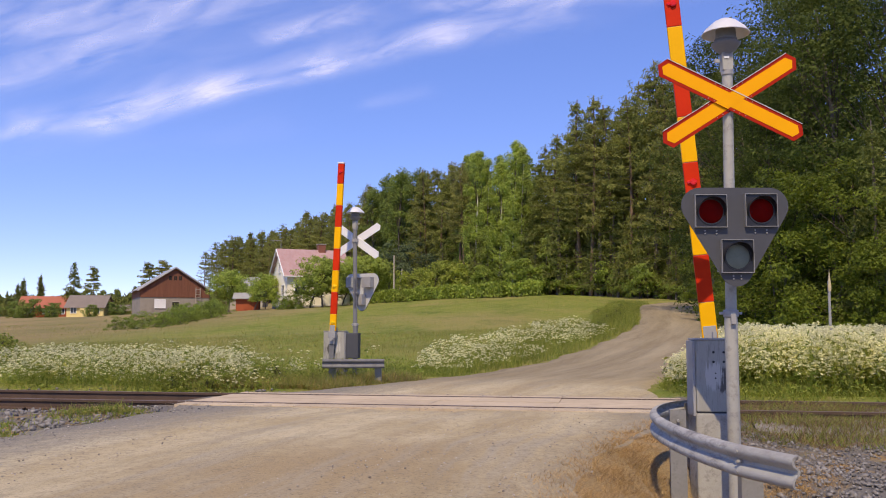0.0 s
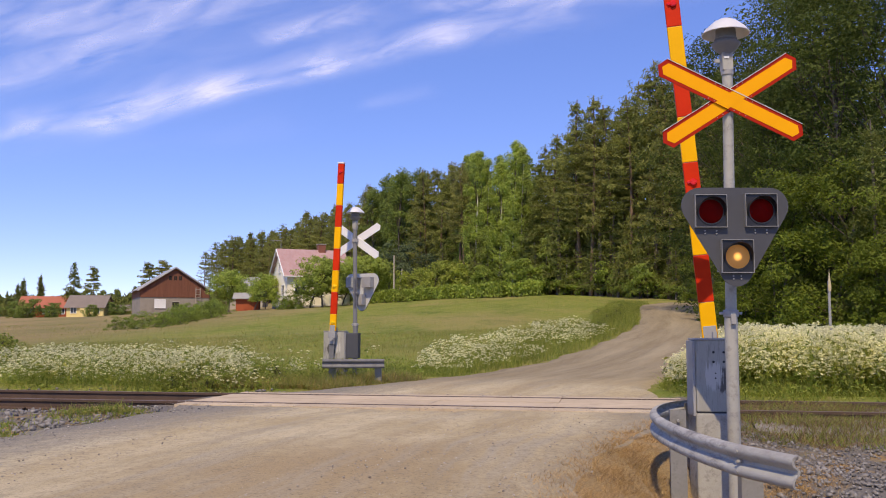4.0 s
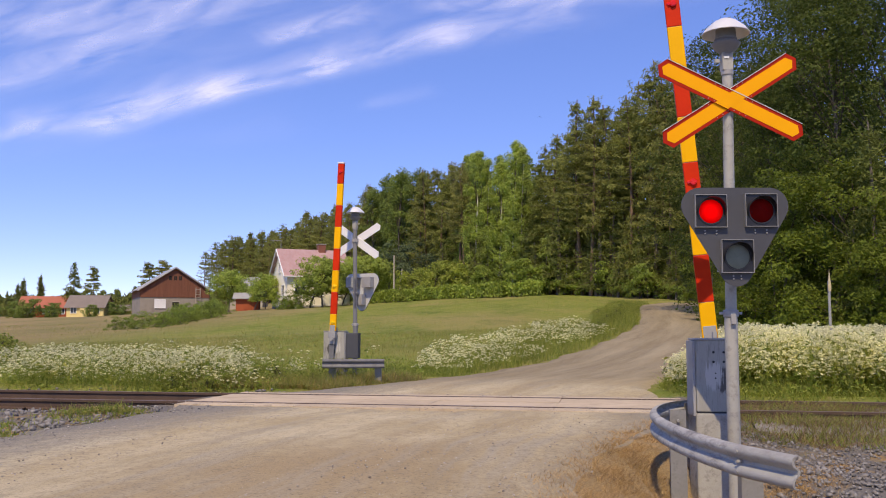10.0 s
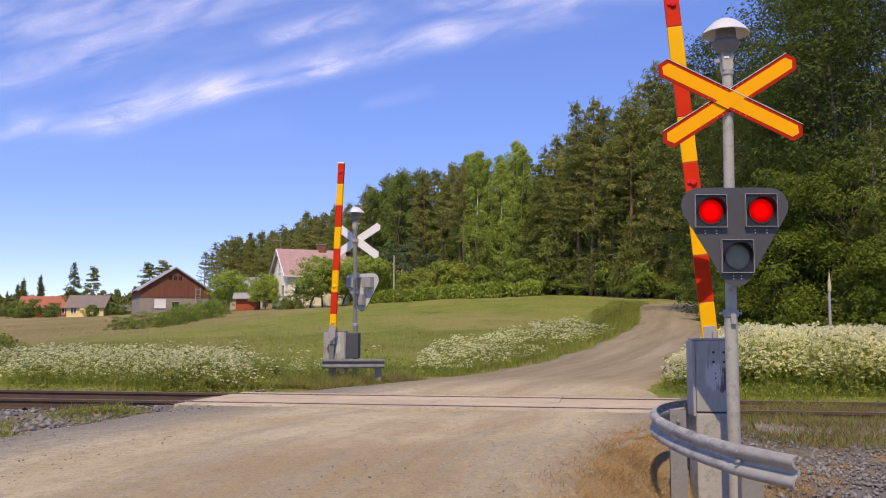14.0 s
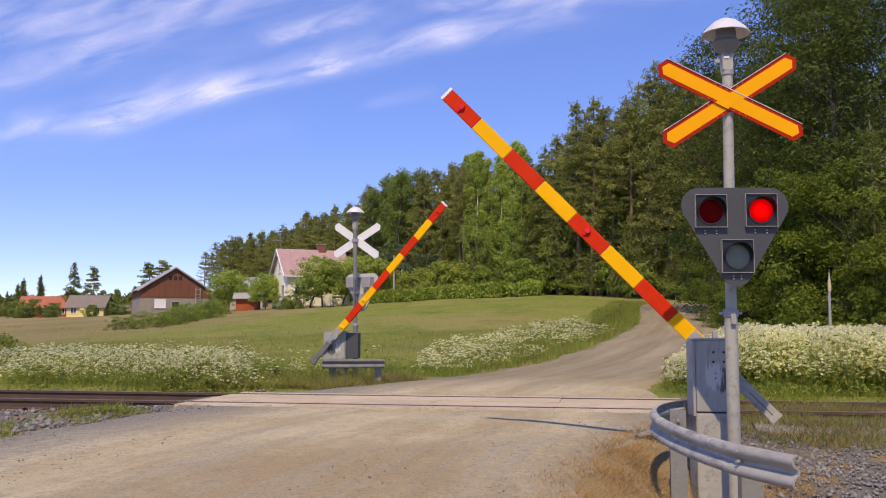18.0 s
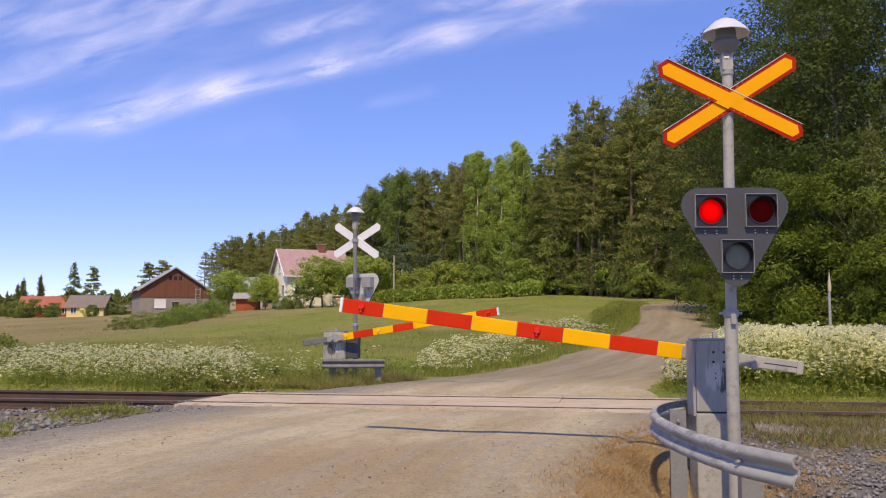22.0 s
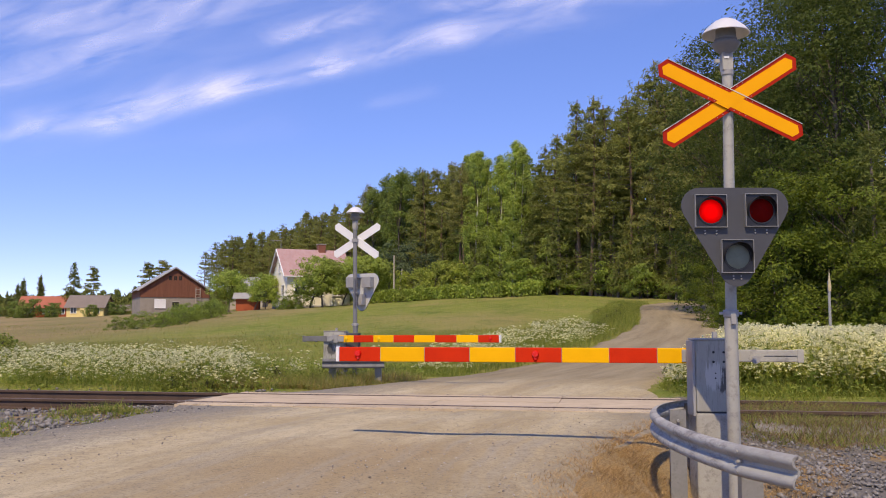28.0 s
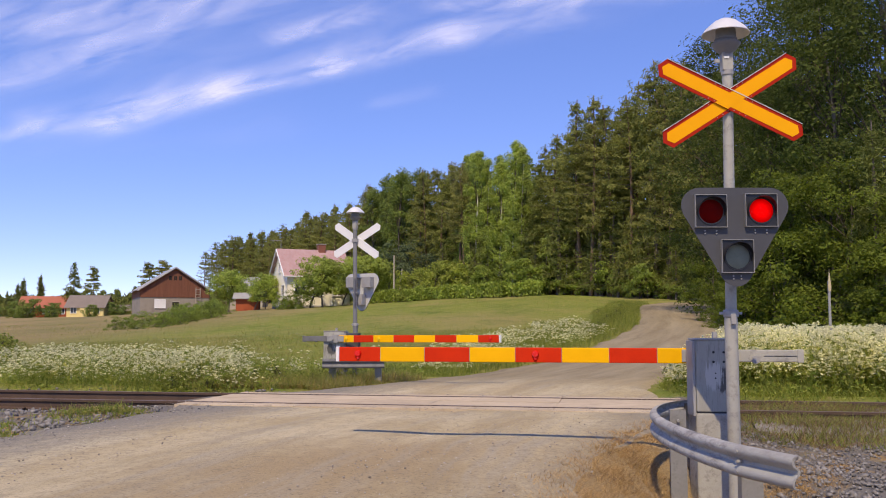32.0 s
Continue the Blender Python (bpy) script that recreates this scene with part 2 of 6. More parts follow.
def road_material():
    """Gravel road: pale wheel tracks, darker damp patches, small stones."""
    m, t, p = nodes_of("gravel road")
    co = t.nodes.new("ShaderNodeUVMap").outputs[0]
    ob = t.nodes.new("ShaderNodeTexCoord").outputs["Object"]
    sep = t.nodes.new("ShaderNodeSeparateXYZ")
    t.links.new(co, sep.inputs[0])
    n1, n2, n3 = noise_of(t, ob, 0.45, 4, 0.6), noise_of(t, ob, 8, 8, 0.8), noise_of(t, ob, 42, 6, 0.8)
    c = mixed(t, ramp(t, n1, 0.35, 0.65), (0.470, 0.385, 0.232), (0.583, 0.508, 0.344))
    wheel = noise_of(t, co, 1.5, 5, 0.6, (1.0, 0.14, 1))
    c = mixed(t, ramp(t, wheel, 0.50, 0.70), c, (0.395, 0.309, 0.176))
    # a brown trodden hollow in front of the track
    put = t.nodes.new("ShaderNodeMapping")
    put.vector_type = "TEXTURE"
    put.inputs["Location"].default_value, put.inputs["Scale"].default_value, put.inputs["Rotation"].default_value = (-0.85, 6.5, 0), (1.5, 2.6, 9), (0, 0, radians(-24))
    t.links.new(ob, put.inputs[0])
    away = t.nodes.new("ShaderNodeVectorMath")
    away.operation = "LENGTH"
    t.links.new(put.outputs[0], away.inputs[0])
    loose = t.nodes.new("ShaderNodeMath")
    loose.operation = "MULTIPLY_ADD"
    t.links.new(noise_of(t, ob, 1.1, 6, 0.7), loose.inputs[0])
    loose.inputs[1].default_value = 1.3
    t.links.new(away.outputs["Value"], loose.inputs[2])
    hollow = ramp(t, loose.outputs[0], 1.75, 1.0)
    hollow.node.inputs[4].default_value = 0.74
    c = mixed(t, hollow, c, (0.334, 0.245, 0.133))
    streak = noise_of(t, co, 3.6, 5, 0.65, (1.0, 0.07, 1))
    c = mixed(t, ramp(t, streak, 0.46, 0.74), c, (0.329, 0.258, 0.150))
    c = mixed(t, ramp(t, noise_of(t, co, 8.0, 5, 0.65, (1.0, 0.06, 1)), 0.50, 0.74), c, (0.376, 0.342, 0.267))
    c = mixed(t, ramp(t, n2, 0.50, 0.80), c, (0.240, 0.204, 0.146))
    edge = t.nodes.new("ShaderNodeMath")
    edge.operation = "MULTIPLY"
    edge.inputs[1].default_value = -1.0
    t.links.new(sep.outputs["X"], edge.inputs[0])
    keen = t.nodes.new("ShaderNodeMath")
    keen.operation = "SUBTRACT"
    keen.inputs[1].default_value = 0.42
    t.links.new(sep.outputs["X"], keen.inputs[0])
    both = t.nodes.new("ShaderNodeMath")
    both.operation = "MAXIMUM"
    t.links.new(edge.outputs[0], both.inputs[0])
    t.links.new(keen.outputs[0], both.inputs[1])
    rim = t.nodes.new("ShaderNodeMath")
    rim.operation = "MULTIPLY_ADD"
    t.links.new(n2, rim.inputs[0])
    rim.inputs[1].default_value = 0.7
    t.links.new(both.outputs[0], rim.inputs[2])
    c = mixed(t, ramp(t, rim.outputs[0], 0.85, 1.32), c, mixed(t, ramp(t, n3, 0.4, 0.62), (0.282, 0.261, 0.215), (0.202, 0.190, 0.163)))
    vor = t.nodes.new("ShaderNodeTexVoronoi")
    vor.inputs["Scale"].default_value = 28
    t.links.new(ob, vor.inputs["Vector"])
    c = mixed(t, ramp(t, vor.outputs["Distance"], 0.16, 0.08), c, (0.470, 0.446, 0.370))
    c = mixed(t, ramp(t, n3, 0.52, 0.68), c, (0.122, 0.104, 0.077))
    so = t.nodes.new("ShaderNodeSeparateXYZ")
    t.links.new(ob, so.inputs[0])
    worn = ramp(t, so.outputs["Y"], 15.0, 19.0)
    worn.node.inputs[4].default_value = 0.72
    c = mixed(t, worn, c, mixed(t, ramp(t, noise_of(t, co, 4.0, 5, 0.65, (1.0, 0.05, 1)), 0.4, 0.62), (0.174, 0.142, 0.090), (0.282, 0.237, 0.159)))
    t.links.new(c, p.inputs["Base Color"])
    p.inputs["Roughness"].default_value = 0.95
    p.inputs["Specular IOR Level"].default_value = 0.15
    add = t.nodes.new("ShaderNodeMath")
    t.links.new(n3, add.inputs[0])
    t.links.new(n2, add.inputs[1])
    bump(t, add.outputs[0], 0.7, 0.015, p.inputs["Normal"])
    return m


def glow(name, color, power, core=(0.015, 0.095), peak=1.6):
    m, t, p = nodes_of(name)
    p.inputs["Base Color"].default_value = (*color, 1)
    p.inputs["Emission Color"].default_value = (*color, 1)
    # brightest in the middle of the lamp
    far = t.nodes.new("ShaderNodeVectorMath")
    far.operation = "LENGTH"
    t.links.new(t.nodes.new("ShaderNodeTexCoord").outputs["Object"], far.inputs[0])
    k = ramp(t, far.outputs["Value"], *core)
    k.node.inputs[3].default_value, k.node.inputs[4].default_value = power * peak, power * 0.30
    t.links.new(k, p.inputs["Emission Strength"])
    return m


def lens_glass(name, tint, rough=0.3):
    m, t, p = nodes_of(name)
    tr = t.nodes.new("ShaderNodeBsdfTransparent")
    tr.inputs[0].default_value = (*tint, 1)
    gl = t.nodes.new("ShaderNodeBsdfGlossy")
    gl.inputs["Color"].default_value = (0.10, 0.10, 0.10, 1)
    gl.inputs["Roughness"].default_value = rough
    fr = t.nodes.new("ShaderNodeFresnel")
    fr.inputs[0].default_value = 1.3
    mix = t.nodes.new("ShaderNodeMixShader")
    t.links.new(fr.outputs[0], mix.inputs[0])
    t.links.new(tr.outputs[0], mix.inputs[1])
    t.links.new(gl.outputs[0], mix.inputs[2])
    t.links.new(mix.outputs[0], t.nodes["Material Output"].inputs[0])
    return m


box_steel = stained_steel()
meadow_mat, gravel_mat = ground_material(), road_material()
red_glow, white_glow = glow("red signal light", (1.0, 0.010, 0.006), 0.62, (0.03, 0.098), 1.8), glow("warm white signal light", (1.0, 0.45, 0.10), 0.40, (0.004, 0.040), 6.0)
red_glass, clear_glass = lens_glass("red lens glass", (0.95, 0.30, 0.26)), lens_glass("clear lens glass", (0.92, 0.94, 0.90))
red_dull = surface("unlit red disc face", (0.17, 0.006, 0.005), (0.22, 0.009, 0.007), 9, 60, 0.5, 0, 0.1, 0.001)
grey_dull = surface("unlit pale disc face", (0.25, 0.255, 0.19), (0.33, 0.335, 0.26), 9, 60, 0.4, 0, 0.1, 0.001)


# ---- mesh helpers ----
def part(name, bm, material, parent=None, label="", smooth=False, pos=None):
    """Links a bmesh as one mesh object, under a thing or a part."""
    me = bpy.data.meshes.new(name)
    bm.to_mesh(me)
    bm.free()
    for m in material if isinstance(material, (list, tuple)) else [material]:
        me.materials.append(m)
    if smooth:
        me.shade_smooth()
        me.set_sharp_from_angle(angle=radians(38))
    ob = new(name, me)
    if pos is not None:
        ob.matrix_basis = pos
    ob.parent = parent
    return tagged(ob, label)


def empty(name, m=None):
    ob = new(name)
    ob.empty_display_size = 0.2
    if m is not None:
        ob.matrix_basis = m
    return ob


def block(x0, x1, y0, y1, z0, z1, bev=0.0, bm=None):
    own = bmesh.new()
    bmesh.ops.create_cube(own, size=1)
    bmesh.ops.scale(own, vec=(x1 - x0, y1 - y0, z1 - z0), verts=own.verts)
    bmesh.ops.translate(own, vec=((x0 + x1) / 2, (y0 + y1) / 2, (z0 + z1) / 2), verts=own.verts)
    if bev:
        bmesh.ops.bevel(own, geom=own.edges[:], offset=bev, segments=2, affect="EDGES", profile=0.6)
    return merged(bm, own)


def merged(bm, own):
    if bm is None:
        return own
    me = bpy.data.meshes.new("tmp")
    own.to_mesh(me)
    own.free()
    bm.from_mesh(me)
    bpy.data.meshes.remove(me)
    return bm


def rod(p0, p1, r0, r1=None, seg=16, bm=None, bev=0.0):
    own = bmesh.new()
    p0, p1 = Vector(p0), Vector(p1)
    d = p1 - p0
    m = Matrix.Translation((p0 + p1) / 2) @ d.to_track_quat("Z", "Y").to_matrix().to_4x4()
    bmesh.ops.create_cone(own, cap_ends=True, segments=seg, radius1=r0, radius2=r0 if r1 is None else r1, depth=d.length, matrix=m)
    if bev:
        rims = [e for e in own.edges if any(len(f.verts) > 4 for f in e.link_faces)]
        bmesh.ops.bevel(own, geom=rims, offset=bev, segments=2, affect="EDGES")
    return merged(bm, own)


def turned(profile, seg=32, bm=None, at=(0, 0, 0)):
    """A lathe body about z from (radius, z) pairs."""
    own = bmesh.new()
    rings = []
    for r, z in profile:
        rings.append([own.verts.new((at[0] + r * math.cos(2 * math.pi * k / seg), at[1] + r * math.sin(2 * math.pi * k / seg), at[2] + z)) for k in range(seg)])
    for a, b in zip(rings, rings[1:]):
        for k in range(seg):
            own.faces.new((a[k], a[(k + 1) % seg], b[(k + 1) % seg], b[k]))
    bmesh.ops.recalc_face_normals(own, faces=own.faces)
    return merged(bm, own)


def plate(outline, y0, y1, bev=0.0, bm=None):
    """A flat board in the xz plane from y0 to y1."""
    own = bmesh.new()
    f = own.faces.new([own.verts.new((x, y0, z)) for x, z in outline])
    r = bmesh.ops.extrude_face_region(own, geom=[f])
    bmesh.ops.translate(own, vec=(0, y1 - y0, 0), verts=[v for v in r["geom"] if isinstance(v, bmesh.types.BMVert)])
    bmesh.ops.recalc_face_normals(own, faces=own.faces)
    if bev:
        bmesh.ops.bevel(own, geom=own.edges[:], offset=bev, segments=1, affect="EDGES")
    return merged(bm, own)


def sweep(path, section, bm=None, closed=True):
    """A section (across, up) swept along a level path."""
    own = bmesh.new()
    rings = []
    for i, p in enumerate(path):
        a, b = Vector(path[max(i - 1, 0)]), Vector(path[min(i + 1, len(path) - 1)])
        d = (b - a).normalized()
        side = Vector((d.y, -d.x, 0)).normalized()
        rings.append([own.verts.new(Vector(p) + side * s + Vector((0, 0, h))) for s, h in section])
    n = len(section)
    for a, b in zip(rings, rings[1:]):
        for k in range(n if closed else n - 1):
            own.faces.new((a[k], a[(k + 1) % n], b[(k + 1) % n], b[k]))
    if closed:
        own.faces.new(rings[0])
        own.faces.new(rings[-1][::-1])
    bmesh.ops.recalc_face_normals(own, faces=own.faces)
    return merged(bm, own)


def mesh_of(name, verts, faces, material, parent=None, label="", smooth=False):
    """A mesh object from arrays; all faces have the same number of corners."""
    verts, faces = np.asarray(verts, dtype=np.float32), np.asarray(faces, dtype=np.int32)
    me = bpy.data.meshes.new(name)
    k = faces.shape[1]
    me.vertices.add(len(verts))
    me.vertices.foreach_set("co", verts.ravel())
    me.loops.add(faces.size)
    me.loops.foreach_set("vertex_index", faces.ravel())
    me.polygons.add(len(faces))
    me.polygons.foreach_set("loop_start", np.arange(0, faces.size, k, dtype=np.int32))
    me.update(calc_edges=True)
    for m in material if isinstance(material, (list, tuple)) else [material]:
        me.materials.append(m)
    if smooth:
        me.shade_smooth()
    ob = new(name, me)
    ob.parent = parent
    return tagged(ob, label)


rng = np.random.default_rng(7)


def unit(n):
    v = rng.normal(size=(n, 3))
    return v / np.linalg.norm(v, axis=1)[:, None]


def leaves(centres, size, flat=0.0, long=1.6, corners=4, out=None):
    """Diamond leaves about the centres: verts and faces. flat: 0 any way round, 1 lying level. out: the way that each one mostly faces."""
    n = len(centres)
    nrm = unit(n)
    nrm[:, 2] += flat * 2.5
    if out is not None:
        nrm += out
    nrm /= np.linalg.norm(nrm, axis=1)[:, None]
    u = np.cross(nrm, unit(n))
    u /= np.linalg.norm(u, axis=1)[:, None]
    v = np.cross(nrm, u)
    s = (np.asarray(size) * rng.uniform(0.6, 1.3, n))[:, None]
    bend = nrm * s * 0.25
    p = np.stack([centres - u * s * long * 0.5, centres + v * s * 0.5 + bend, centres + u * s * long * 0.5, centres - v * s * 0.5 + bend], 1)
    if corners == 3:
        return p[:, :3].reshape(-1, 3), np.arange(3 * n).reshape(-1, 3)
    return p.reshape(-1, 3), np.arange(4 * n).reshape(-1, 4)


def limbs(pairs, seg=5):
    """Tapered sticks (p0, p1, r0, r1) in one array mesh."""
    vs, fs = [], []
    for p0, p1, r0, r1 in pairs:
        d = np.asarray(p1, float) - p0
        d /= np.linalg.norm(d) + 1e-9
        a = np.cross(d, (0.3, 0.9, 0.1) if abs(d[2]) > 0.9 else (0, 0, 1.0))
        a /= np.linalg.norm(a)
        b = np.cross(d, a)
        k = len(vs) * 2 * seg
        ang = np.arange(seg) * 2 * math.pi / seg
        ring = np.cos(ang)[:, None] * a + np.sin(ang)[:, None] * b
        vs.append(np.concatenate([p0 + ring * r0, p1 + ring * r1]))
        for j in range(seg):
            fs.append((k + j, k + (j + 1) % seg, k + seg + (j + 1) % seg, k + seg + j))
    return np.concatenate(vs), np.array(fs)


def smooth01(v, a, b):
    k = np.clip((np.asarray(v, float) - a) / (b - a), 0, 1)
    return k * k * (3 - 2 * k)


# ---- the lie of the land ----
TRACK_AT, TRACK_TURN = (0.92, 12.87), math.atan(0.19)
TDIR = (math.cos(TRACK_TURN), -math.sin(TRACK_TURN))
TNRM = (math.sin(TRACK_TURN), math.cos(TRACK_TURN))
ROAD = [(-14.0, -40, 2.8), (-5.6, -8, 2.8), (-3.0, 1.5, 2.7), (-2.05, 5.6, 2.7), (-1.4, 8.4, 2.8), (-0.75, 10.7, 3.05), (-0.1, 12.8, 3.5), (0.95, 15.6, 2.55), (2.4, 19.2, 2.1), (4.35, 23.6, 1.9),
        (7.6, 31.5, 1.9), (11.1, 42, 2.0), (14.2, 55.5, 2.1), (16.4, 63.5, 2.2), (20.0, 68.5, 2.2), (27.0, 71.5, 2.2), (40.0, 72.5, 2.2)]
QS = [-0.6, -0.45, -0.39, -0.30, -0.18, -0.09, 0.0, 0.107, 0.25, 0.4, 0.6]
RISE = [0.018, 0.020, 0.0217, 0.0275, 0.0375, 0.044, 0.054, 0.064, 0.064, 0.05, 0.035]


def catmull(rows, step):
    out = []
    p = [np.array(r, float) for r in rows]
    p = [2 * p[0] - p[1]] + p + [2 * p[-1] - p[-2]]
    for a, b, c, d in zip(p, p[1:], p[2:], p[3:]):
        n = max(2, int(np.linalg.norm((c - b)[:2]) / step))
        for k in range(n):
            t = k / n
            out.append(0.5 * (2 * b + (c - a) * t + (2 * a - 5 * b + 4 * c - d) * t * t + (3 * b - a - 3 * c + d) * t ** 3))
    out.append(p[-2])
    return np.array(out)


ROAD_LINE = catmull(ROAD, 0.5)


def road_gap(x, y):
    """How far outside the road's edge; negative on the road."""
    x, y = np.asarray(x, float), np.asarray(y, float)
    best = np.full(x.shape, 1e9)
    for px, py, hw in ROAD_LINE[::2]:
        best = np.minimum(best, np.hypot(x - px, y - py) - hw)
    return best


def track_off(x, y):
    return (np.asarray(x) - TRACK_AT[0]) * TNRM[0] + (np.asarray(y) - TRACK_AT[1]) * TNRM[1]


def land(x, y):
    """Height of the road and the open ground; the rail heads are at 0."""
    x, y = np.asarray(x, float), np.asarray(y, float)
    q = x / np.maximum(y, 8.0)
    run = np.maximum(y - 19.0, 0)
    run = np.where(run < 8, run * run / 16, run - 4)
    run = np.where(run < 170, run, 170 + 60 * (1 - np.exp(-np.maximum(run - 170, 0) / 60)))
    return np.interp(q, QS, RISE) * run - 0.012


def ground_height(x, y):
    x, y = np.asarray(x, float), np.asarray(y, float)
    z = land(x, y)
    gap = road_gap(x, y)
    t = track_off(x, y)
    off = smooth01(gap, 0.0, 1.5)
    near = smooth01(-t, 1.2, 3.0)
    z = z - near * off * np.interp(x, (-1.5, 0.6), (0.10, 0.36)) * smooth01(-y, -60, -2)
    z = z - 0.42 * smooth01(gap, 0.2, 0.9) * smooth01(-np.hypot((x - 2.35) / 1.0, (y - 6.6) / 1.9), -1.0, -0.5)
    z = z - off * smooth01(-np.abs(t), -2.2, -1.5) * 0.20
    verge = smooth01(t, 2.0, 3.0) * smooth01(-t, -12.0, -6.0) * smooth01(gap, 0.8, 3.0)
    z = z - 0.12 * verge
    z = z - 0.08 * smooth01(-gap, -0.30, 0.25)
    rough = 0.02 * np.sin(x * 2.3 + np.sin(y * 1.7)) * np.cos(y * 1.9 + x * 0.6) + 0.05 * np.sin(x * 0.31 + 1) * np.sin(y * 0.27)
    return z + rough * smooth01(gap, 0.3, 2.0)


def warp(lo, hi, n, fine):
    a, b = math.asinh(lo / fine), math.asinh(hi / fine)
    return fine * np.sinh(np.linspace(a, b, n))


def build_ground():
    xs, ys = warp(-1500, 1500, 230, 8.0), 12 + warp(-120, 3500, 240, 7.0)
    gx, gy = np.meshgrid(xs, ys)
    gz = ground_height(gx, gy)
    v = np.stack([gx, gy, gz], -1).reshape(-1, 3)
    nx, ny = len(xs), len(ys)
    i = (np.arange(ny - 1)[:, None] * nx + np.arange(nx - 1)).ravel()
    ob = mesh_of("ground", v, np.stack([i, i + 1, i + nx + 1, i + nx], 1), meadow_mat, smooth=True)
    tagged(ob, "gently rising meadow of green and straw-coloured grass", "meadow", kind="structure")


def build_road():
    across = np.linspace(-1.06, 1.06, 23)
    vs, uvs = [], []
    run = 0.0
    for k, (px, py, hw) in enumerate(ROAD_LINE):
        a, b = ROAD_LINE[max(k - 1, 0)], ROAD_LINE[min(k + 1, len(ROAD_LINE) - 1)]
        d = (b - a)[:2]
        d = d / np.linalg.norm(d)
        run += np.linalg.norm((ROAD_LINE[k] - a)[:2])
        for s in across:
            w = hw + 0.10 * math.sin(run * 1.3 + (3 if s > 0 else 0)) + 0.06 * math.sin(run * 3.7 + (1 if s > 0 else 5))
            x, y = px + d[1] * s * w, py - d[0] * s * w
            z = land(x, y) + 0.012
            z += 0.03 * (1 - s * s) - 0.018 * math.exp(-((abs(s) - 0.42) / 0.14) ** 2)
            t = abs(float(track_off(x, y)))
            z -= 0.03 * (1 - s * s) * (1 - min(1.0, max(0.0, (t - 1.4) / 1.5)))
            if t < 2.4:
                z += (-0.022 - z) * min(1.0, (2.4 - t) / 0.9)
            if t < 0.95:
                z -= 0.10
            if abs(s) > 1.0:
                z -= 0.10
            vs.append((x, y, z))
            uvs.append((s * hw / 2.5, run / 2.5))
    n = len(across)
    i = (np.arange(len(ROAD_LINE) - 1)[:, None] * n + np.arange(n - 1)).ravel()
    ob = mesh_of("road", vs, np.stack([i, i + 1, i + n + 1, i + n], 1), gravel_mat, smooth=True)
    uv = ob.data.uv_layers.new(name="UVMap")
    idx = np.zeros(len(ob.data.loops), dtype=np.int32)
    ob.data.loops.foreach_get("vertex_index", idx)
    uv.data.foreach_set("uv", np.array(uvs, dtype=np.float32)[idx].ravel())
    tagged(ob, "dusty beige gravel road with worn wheel tracks", "road", kind="structure")


build_ground()
build_road()


def on_track(along, off, z=0.0):
    return Vector((TRACK_AT[0] + TDIR[0] * along + TNRM[0] * off, TRACK_AT[1] + TDIR[1] * along + TNRM[1] * off, z))


def build_track():
    m = Matrix.Translation((TRACK_AT[0], TRACK_AT[1], 0)) @ Matrix.Rotation(-TRACK_TURN, 4, "Z")
    track = tagged(empty("railway_track", m), "single rusty railway track on dark wooden sleepers", "railway track", kind="structure")
    sec = [(-0.07, -0.15), (0.07, -0.15), (0.07, -0.138), (0.012, -0.12), (0.010, -0.045), (0.035, -0.035), (0.036, -0.005), (0.030, 0.0), (-0.030, 0.0), (-0.036, -0.005), (-0.035, -0.035), (-0.010, -0.045), (-0.012, -0.12), (-0.07, -0.138)]
    for off in (-0.798, 0.798):
        bm = sweep([(a, off, 0) for a in (-90, -12, -6, 0, 6, 12, 90)], sec)
        for f in bm.faces:
            if f.normal.z > 0.9 and f.calc_center_median().z > -0.003:
                f.material_index = 1
        part("rail", bm, [rail_rust, rail_top], track)
    proto = block(-0.12, 0.12, -1.35, 1.35, -0.32, -0.155, 0.012)
    first = part("sleeper", proto, sleeper_wood, track, pos=pose(-40, 0, 0))
    for k in range(1, 134):
        a = -40 + 0.6 * k
        ob = new("sleeper", first.data)
        ob.matrix_basis = pose(a + rng.normal() * 0.02, rng.normal() * 0.02, rng.normal() * 0.004, 0, 0, rng.normal() * 0.8)
        ob.parent = track
    # clips beside the rails
    clip = block(-0.05, 0.05, -0.03, 0.03, -0.15, -0.12, 0.006)
    clip_first = None
    for k in range(134):
        a = -40 + 0.6 * k
        if not -16 < a < 14 or -4.5 < a < 2.6:
            continue
        for off in (-0.90, -0.70, 0.70, 0.90):
            if clip_first is None:
                clip_first = part("rail_clip", clip, rail_rust, track, pos=pose(a, off, 0))
            else:
                ob = new("rail_clip", clip_first.data)
                ob.matrix_basis = pose(a, off, 0)
                ob.parent = track


def build_crossing():
    m = Matrix.Translation((TRACK_AT[0], TRACK_AT[1], 0)) @ Matrix.Rotation(-TRACK_TURN, 4, "Z")
    deck = tagged(empty("crossing_deck", m), "pale dusty crossing slabs laid between and beside the rails", "crossing deck", kind="structure")
    rows = [(-0.70, -0.02, -0.004), (0.02, 0.70, -0.002), (-1.22, -0.865, -0.006), (0.865, 1.16, -0.006)]
    for o0, o1, z in rows:
        a = -4.45
        while a < 2.0:
            ln = 1.72
            bm = block(a, a + ln - 0.005, o0, o1, -0.2, z + rng.normal() * 0.002, 0.005)
            part("slab", bm, panel_tan, deck)
            a += ln


